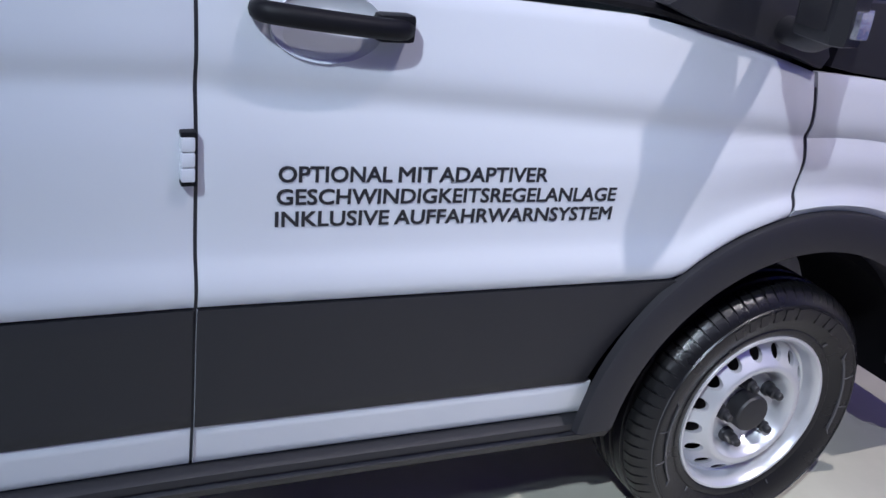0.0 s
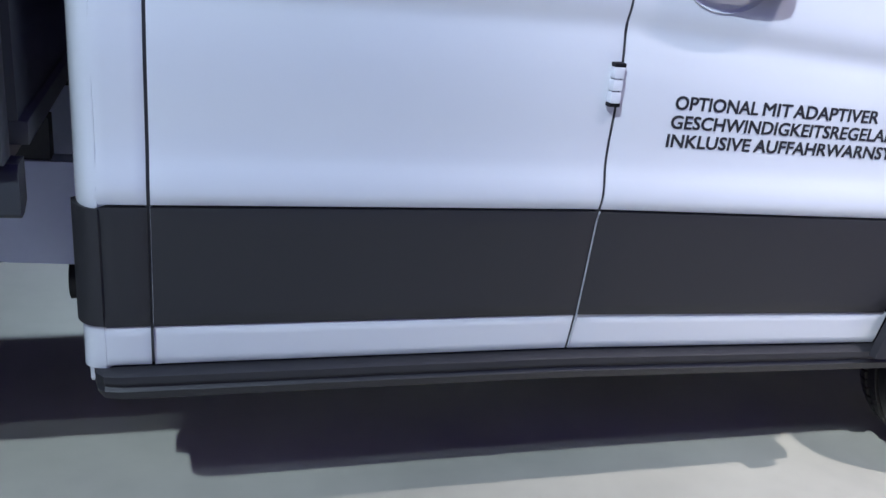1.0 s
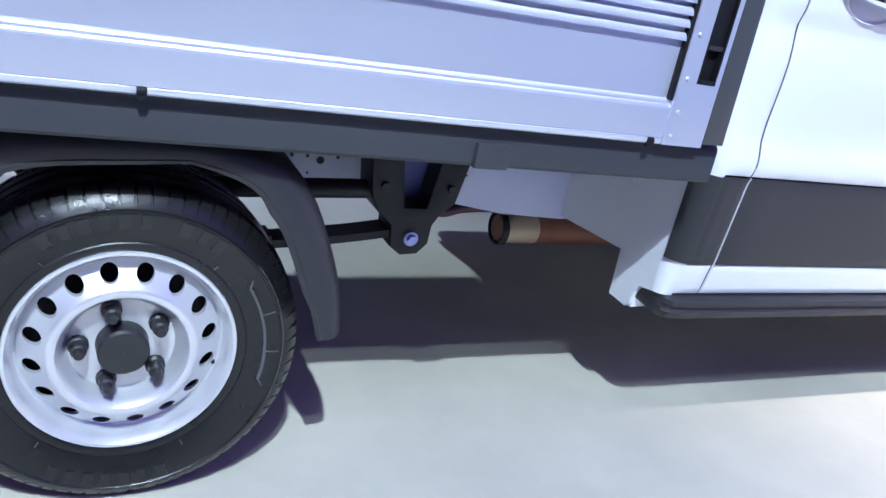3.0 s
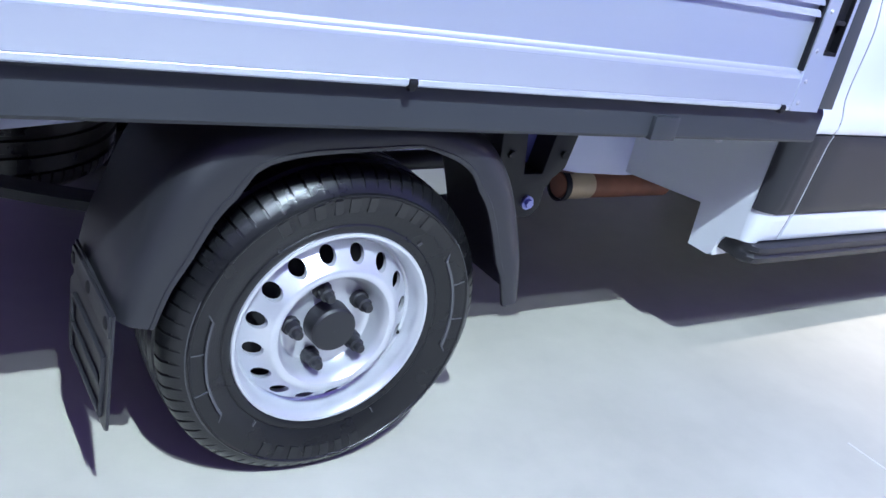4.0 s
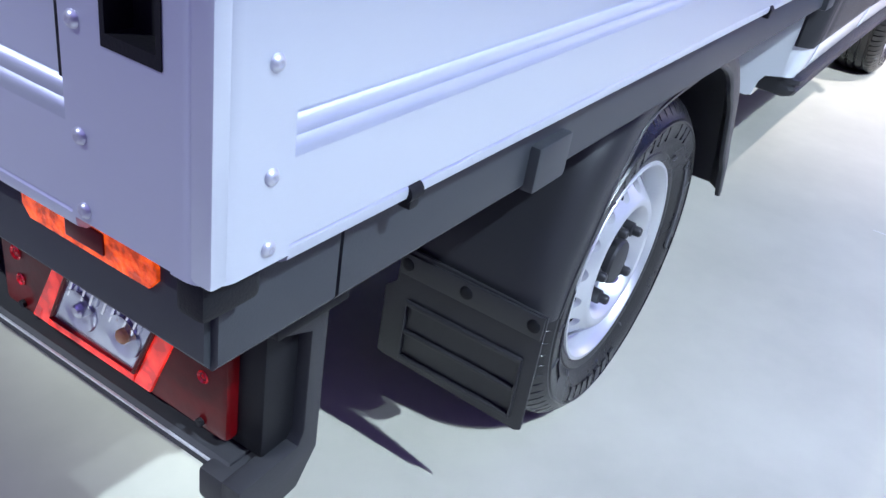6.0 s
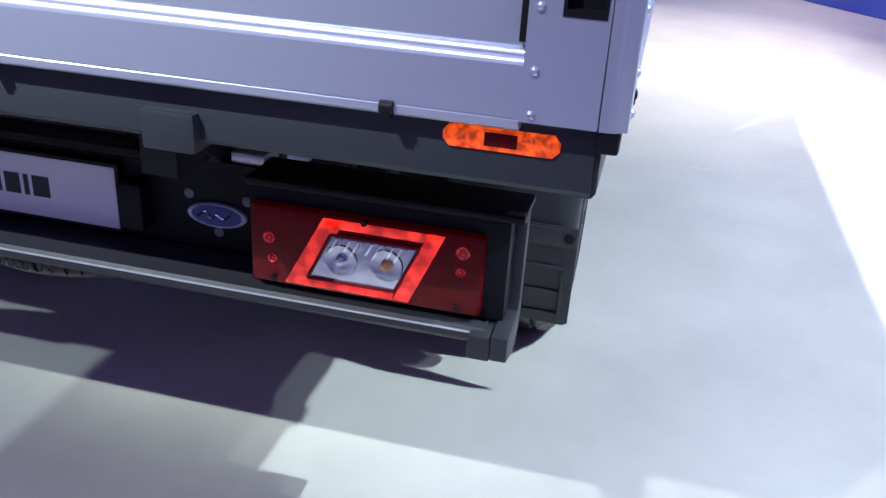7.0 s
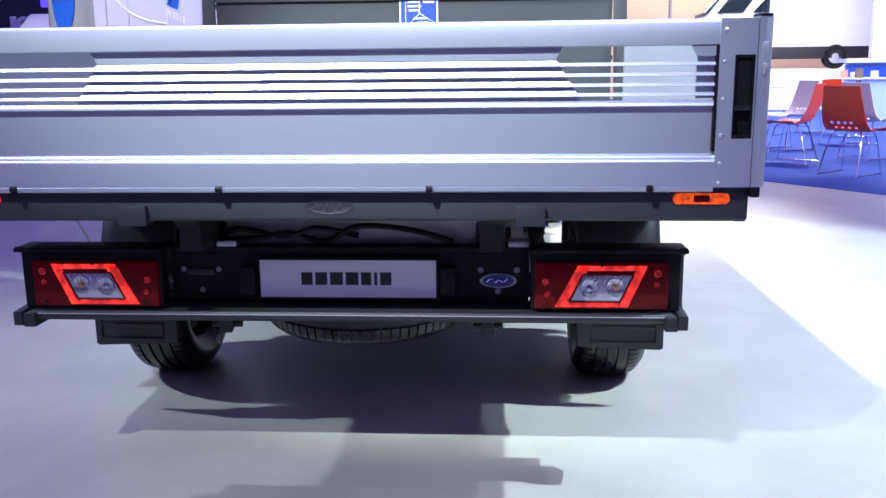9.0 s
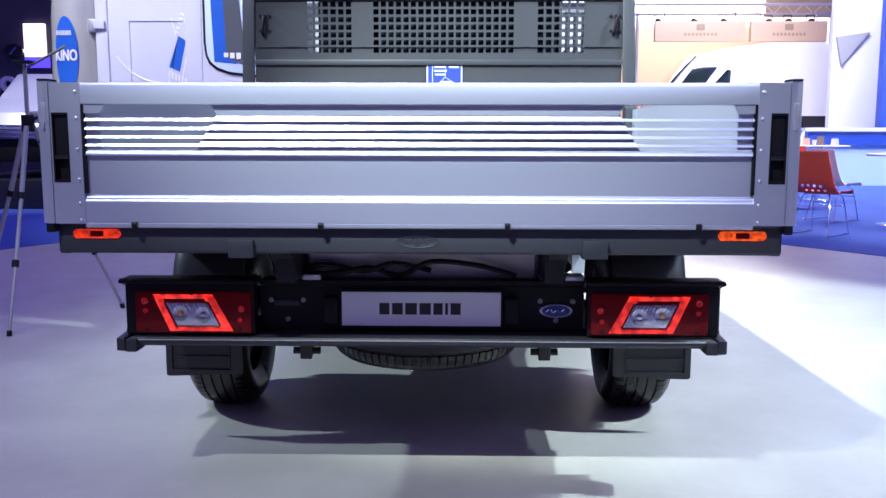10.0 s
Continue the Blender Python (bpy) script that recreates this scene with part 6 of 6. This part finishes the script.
# ---- grey demonstration van with open side, beyond the truck's far side ----
SILVER = mat("pale_silver_paint", (0.62, 0.63, 0.72), 0.3, coat=0.4, grain=0.02, stain=0.04)
CHAMP = mat("champagne_silver_paint", (0.62, 0.62, 0.58), 0.25, metal=0.4, coat=0.5)
DBLUE = mat("decal_blue", (0.02, 0.12, 0.55), 0.3)
DWHITE = mat("decal_white", (0.85, 0.85, 0.88), 0.35)
kino = thing("cinema_van", (3.6, 4.2, 0), "pale silver van with blue film-strip decals and an open door", "van")
# body side with a pressed field, pillar and window
bm = bmesh.new()
box(bm, 3.0, 4.9, 2.2, 3.99, 0.35, 2.75, 0.06)
part("body", bm, SILVER, kino)
part("pillar", boxm(2.985, 3.02, 3.80, 3.985, 0.4, 2.75, 0.01), SILVER, kino)
bm = bmesh.new()
box(bm, 3.03, 3.10, 3.99, 5.0, 0.45, 2.75, 0.012)
part("open_door", bm, SILVER, kino, "open silver door with a pressed field")
for y0, y1, z0, z1 in ((4.02, 4.63, 2.40, 2.412), (4.02, 4.63, 0.55, 0.562), (4.618, 4.63, 0.56, 2.405)):
    part("pressed_edge", boxm(3.015, 3.035, y0, y1, z0, z1, 0.008), SILVER, kino)
part("door_edge", boxm(3.0, 3.06, 4.86, 5.0, 0.5, 2.75, 0.02), SILVER, kino)
def window_outline(m):
    """Outline of the van's rounded window, drawn in by a margin."""
    return [(3.78 - m, 2.75), (3.78 - m, 2.16), (3.765 - m, 2.02), (3.725 - m, 1.93 + m * 0.6), (3.64 - m * 0.6, 1.86 + m), (3.50, 1.815 + m), (3.0, 1.755 + m), (2.3, 1.72 + m), (2.3, 2.75)]


bm = bmesh.new()
prism(bm, window_outline(0.0), "x", 2.985, 3.012, 0.004)
sw = part("window", bm, BLACK, kino)
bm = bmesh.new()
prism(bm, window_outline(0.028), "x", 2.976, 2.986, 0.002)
# the pane's pale blue base colour stands in for reflections on the glass
glass = part("pane", bm, mat("pane_painted_reflection", (0.66, 0.80, 0.95), 0.08, coat=0.6), sw, "window pane with reflections painted in as pale blue")
# film strip decals: on the door and behind the pane
bm = bmesh.new()
prism(bm, [(4.07, 2.24), (3.99, 2.19), (4.07, 1.845), (4.19, 1.90)], "x", 3.0235, 3.0275)
part("film_frame", bm, DBLUE, kino)
for dy in (-0.012, 0.135):
    bm = bmesh.new()
    prism(bm, [(4.02 + dy, 2.44), (4.008 + dy, 2.44), (3.955 + dy * 0.9, 2.19), (4.06 + dy, 1.72), (4.072 + dy, 1.72), (3.967 + dy * 0.9, 2.19)], "x", 3.0235, 3.0275)
    part("film_edge", bm, DWHITE, kino)
for k in range(6):
    bm = bmesh.new()
    y = 4.0 + 0.036 * k
    z = 1.70 + 0.016 * k
    prism(bm, [(y, z), (y + 0.022, z + 0.010), (y + 0.016, z + 0.085), (y - 0.006, z + 0.075)], "x", 3.0235, 3.0275)
    part("film_hole", bm, DWHITE, kino)
for k in range(5):
    bm = bmesh.new()
    y = 4.0 + 0.016 * k
    z = 2.46 - 0.05 * k
    prism(bm, [(y, z), (y + 0.045, z + 0.012), (y + 0.045, z + 0.038), (y, z + 0.028)], "x", 3.0235, 3.0275)
    part("film_hole", bm, DWHITE, kino)
bm = bmesh.new()
tube(bm, smooth_path([(3.028, 4.78, 2.02), (3.028, 4.65, 1.86), (3.028, 4.45, 1.75), (3.028, 4.2, 1.70)], 5), 0.012, 6)
part("swoosh", bm, DWHITE, kino)
bm = bmesh.new()
lathe(bm, [(0.42, 0.0), (0.42, -0.004), (0.0005, -0.005)], 40, Matrix.Translation((2.974, 2.75, 2.25)) @ pose(0, 0, 0, 0, 0, -90))
part("window_disc", bm, DBLUE, glass)
bm = bmesh.new()
prism(bm, [(3.66, 1.95), (3.40, 1.93), (3.56, 2.75), (3.69, 2.75)], "x", 2.970, 2.974)
part("window_strip", bm, DBLUE, glass)
bm = bmesh.new()
prism(bm, [(3.52, 2.0), (3.30, 1.90), (3.38, 2.75), (3.55, 2.75)], "x", 2.966, 2.970)
part("window_shade", bm, mat("smoked_grey", (0.10, 0.11, 0.13), 0.2), glass)
for k in range(3):
    part("film_hole", boxm(2.962, 2.967, 3.36 + 0.07 * k, 3.41 + 0.07 * k, 1.98 + 0.01 * k, 2.05), DWHITE, glass)
# rounded champagne corner with an oval decal
bm = bmesh.new()
lathe(bm, [(0.285, -1.2), (0.29, 0.0), (0.27, 0.9), (0.24, 1.25)], 40, Matrix.Translation((3.18, 5.28, 1.55)) @ pose(0, 0, 0, 90, 0, 0))
corner = part("rounded_corner", bm, CHAMP, kino)
bm = bmesh.new()
vs = []
for k in range(40):
    a = 2 * math.pi * k / 40
    y = 5.29 + 0.128 * math.cos(a)
    z = 2.02 + 0.42 * math.sin(a)
    vs.append(bm.verts.new((3.18 - math.sqrt(max(0.0, 0.2915 ** 2 - (y - 5.28) ** 2)) - 0.006, y, z)))
c = bm.verts.new((3.18 - 0.2985, 5.29, 2.02))
for k in range(40):
    bm.faces.new((vs[k], c, vs[(k + 1) % 40]))
g = bmesh.ops.extrude_face_region(bm, geom=bm.faces[:])
for v in [e for e in g["geom"] if isinstance(e, bmesh.types.BMVert)]:
    v.co.x += 0.02
bmesh.ops.recalc_face_normals(bm, faces=bm.faces[:])
part("oval_decal", bm, DBLUE, corner, "blue oval decal with white lettering")
bm = words("KINO", 0.17, 0.0, 0.003, 0.003, 0.235)
for v in bm.verts:
    v.co = Vector((2.874 + 2.2 * (v.co.x - 0.12) ** 2 * 0.8 - 0.002 + v.co.y, 5.408 - v.co.x, 1.96 + v.co.z))
part("lettering", bm, DWHITE, corner)
for k in range(7):
    part("word_bar", boxm(2.872, 2.880, 5.365 - 0.024 * k, 5.381 - 0.024 * k, 2.235, 2.285), DWHITE, corner)
part("hinge", boxm(2.96, 3.04, 4.99, 5.07, 2.28, 2.42, 0.012), STEEL, kino)
part("hinge_arm", boxm(2.955, 3.0, 4.88, 5.0, 2.31, 2.40, 0.015), SILVER, kino)
part("floor_sill", boxm(3.0, 4.9, 3.99, 5.0, 0.30, 0.46, 0.02), SILVER, kino)
for y in (2.75, 5.28):
    bm = bmesh.new()
    lathe(bm, [(0.0005, 0.0), (0.2, 0.0), (0.31, -0.01), (0.345, 0.03), (0.345, 0.2), (0.0005, 0.22)], 32, Matrix.Translation((3.15, y, 0.345)) @ pose(0, 0, 0, 0, 0, -90))
    bmesh.ops.recalc_face_normals(bm, faces=bm.faces[:])
    part("tyre", bm, RUBBER, kino)

# ---- dark stand with a lit screen, and a pale car in front of it ----
wall("stand_wall_dark", "black stand wall with bright media panels", DARKW, 12.0, 12.3, 9.2, 16.0, 0, 6.5)
screen = thing("media_screen", (11.9, 10.05, 3.0), "bright pinkish lit media screen on a black stand", "screen")
part("panel", boxm(11.9, 11.98, 9.76, 10.215, 2.77, 3.46, 0.01), mat("screen_glow", (0.9, 0.8, 0.85), 0.3, emit=(1.0, 0.82, 0.92), glow=1.6), screen)
strip = thing("light_band", (11.9, 10.6, 2.0), "glowing deep blue band across a black stand", "light")
part("panel", boxm(11.9, 11.98, 9.70, 10.215, 2.54, 2.765, 0.01), mat("band_glow", (0.05, 0.05, 0.8), 0.3, emit=(0.10, 0.06, 1.0), glow=1.5), strip)
for i, (y0, y1, z0, z1) in enumerate(((10.5, 10.75, 2.0, 2.4), (10.29, 10.40, 2.02, 2.36), (10.82, 10.93, 2.02, 2.36))):
    lt = thing("wall_letter", (11.90, (y0 + y1) / 2, z0), "white raised shape on a black stand wall", "sign", "raised shapes on the stand")
    bm = bmesh.new()
    if i == 0:
        lathe(bm, [(0.17, 0.06), (0.17, -0.05), (0.08, -0.05), (0.08, 0.06)], 28, Matrix.Translation((11.95, 10.62, 2.19)) @ pose(0, 0, 0, 0, 0, -90))
    else:
        box(bm, 11.90, 12.001, y0, y1, z0, z1, 0.02)
    part("face", bm, DWHITE, lt)
em = thing("wall_emblem", (11.9, 11.0, 2.75), "oval chrome emblem on a black stand wall", "emblem")
bm = bmesh.new()
lathe(bm, [(0.22, 0.0), (0.22, -0.1), (0.17, -0.1), (0.17, 0.0)], 32, Matrix.Translation((11.98, 10.45, 2.90)) @ pose(0, 0, 0, 0, 0, -90) @ Matrix.Diagonal((1, 1, 0.6, 1)))
part("ring", bm, CHROME, em)
bm = bmesh.new()
tube(bm, [(11.90, 10.38, 2.98), (11.90, 10.54, 2.82)], 0.03, 8)
part("stroke", bm, CHROME, em)
tagged(finish("platform", boxm(6.2, 11.6, 6.9, 9.1, 0.006, 0.45, 0.02), mat("black_platform", (0.02, 0.02, 0.03), 0.3, grain=0.1)), "low black display platform under a car", "platform", kind="structure")
car = thing("pale_car", (7.2, 8.2, 0.45), "pale silver car with a dark lower body on a black platform", "car")
bm = bmesh.new()
prism(bm, [(x, z + 0.45) for x, z in [(6.7, 0.55), (6.62, 0.80), (6.75, 1.02), (7.3, 1.22), (8.1, 1.30), (8.8, 1.75), (10.2, 1.78), (11.0, 1.3), (11.2, 0.55)]], "y", 7.15, 8.85, 0.08)
part("body", bm, SILVER, car)
part("lower_body", boxm(6.66, 11.15, 7.17, 8.83, 0.71, 1.07, 0.05), BLACK, car)
bm = bmesh.new()
for k in range(4):
    box(bm, 6.60, 6.66, 7.5, 8.5, 1.07 + 0.06 * k, 1.10 + 0.06 * k, 0.008)
part("grille", bm, CHROME, car)
for y in (7.35, 8.45):
    part("headlamp", boxm(6.62, 6.80, y, y + 0.25, 1.37, 1.49, 0.03), CLEAR, car)
for x in (7.4, 10.3):
    for y, s in ((7.16, 0), (8.84, 180)):
        bm = bmesh.new()
        lathe(bm, [(0.0005, 0.0), (0.2, 0.0), (0.30, -0.01), (0.32, 0.03), (0.32, 0.2), (0.0005, 0.22)], 28, Matrix.Translation((x, y, 0.776)) @ pose(0, 0, 0, 0, 0, s))
        bmesh.ops.recalc_face_normals(bm, faces=bm.faces[:])
        part("tyre", bm, RUBBER, car)

# ---- tripod beside the truck ----
tri = thing("tripod", (-1.55, 3.57, 0), "silver aluminium camera tripod standing on the floor", "tripod")
TRI = mat("satin_aluminium", (0.34, 0.34, 0.37), 0.5, metal=0.4, grain=0.03)
APEX = Vector((-1.55, 3.57, 1.22))
for k, a in enumerate((188, 308, 68)):
    d = Vector((math.cos(radians(a)), math.sin(radians(a)), 0))
    foot = Vector((APEX.x, APEX.y, 0.012)) + d * 0.52
    mid1, mid2 = APEX.lerp(foot, 0.36), APEX.lerp(foot, 0.68)
    leg = part("leg", tube(bmesh.new(), [APEX + d * 0.03 + Vector((0, 0, -0.02)), mid1], 0.016, 10), TRI, tri)
    part("lower_leg", tube(bmesh.new(), [mid1, mid2], 0.0125, 10), TRI, leg)
    part("foot_leg", tube(bmesh.new(), [mid2, foot], 0.010, 10), TRI, leg)
    for m in (mid1, mid2):
        part("clamp", tube(bmesh.new(), [m - (foot - APEX).normalized() * 0.02, m + (foot - APEX).normalized() * 0.02], 0.021, 10), BLACK, leg)
    part("rubber_tip", tube(bmesh.new(), [foot + Vector((0, 0, 0.02)) - d * 0.008, foot - Vector((0, 0, 0.012))], 0.015, 10), BLACK, leg)
part("collar", tube(bmesh.new(), [APEX - Vector((0, 0, 0.05)), APEX + Vector((0, 0, 0.05))], 0.038, 14), BLACK, tri)
part("column", tube(bmesh.new(), [APEX, APEX + Vector((0, 0, 0.36))], 0.013, 10), TRI, tri)
part("crank", tube(bmesh.new(), smooth_path([APEX + Vector((0, -0.03, 0.02)), APEX + Vector((0, -0.07, 0.03)), APEX + Vector((0, -0.08, -0.08)), APEX + Vector((0, -0.06, -0.12))], 4), 0.008, 8), BLACK, tri)
part("head_plate", boxm(-1.59, -1.51, 3.52, 3.62, 1.58, 1.60, 0.004), BLACK, tri)
part("pan_handle", tube(bmesh.new(), [APEX + Vector((0, -0.02, 0.34)), APEX + Vector((-0.05, -0.28, 0.46))], 0.009, 8), mat("olive_grip", (0.20, 0.22, 0.14), 0.6), tri)
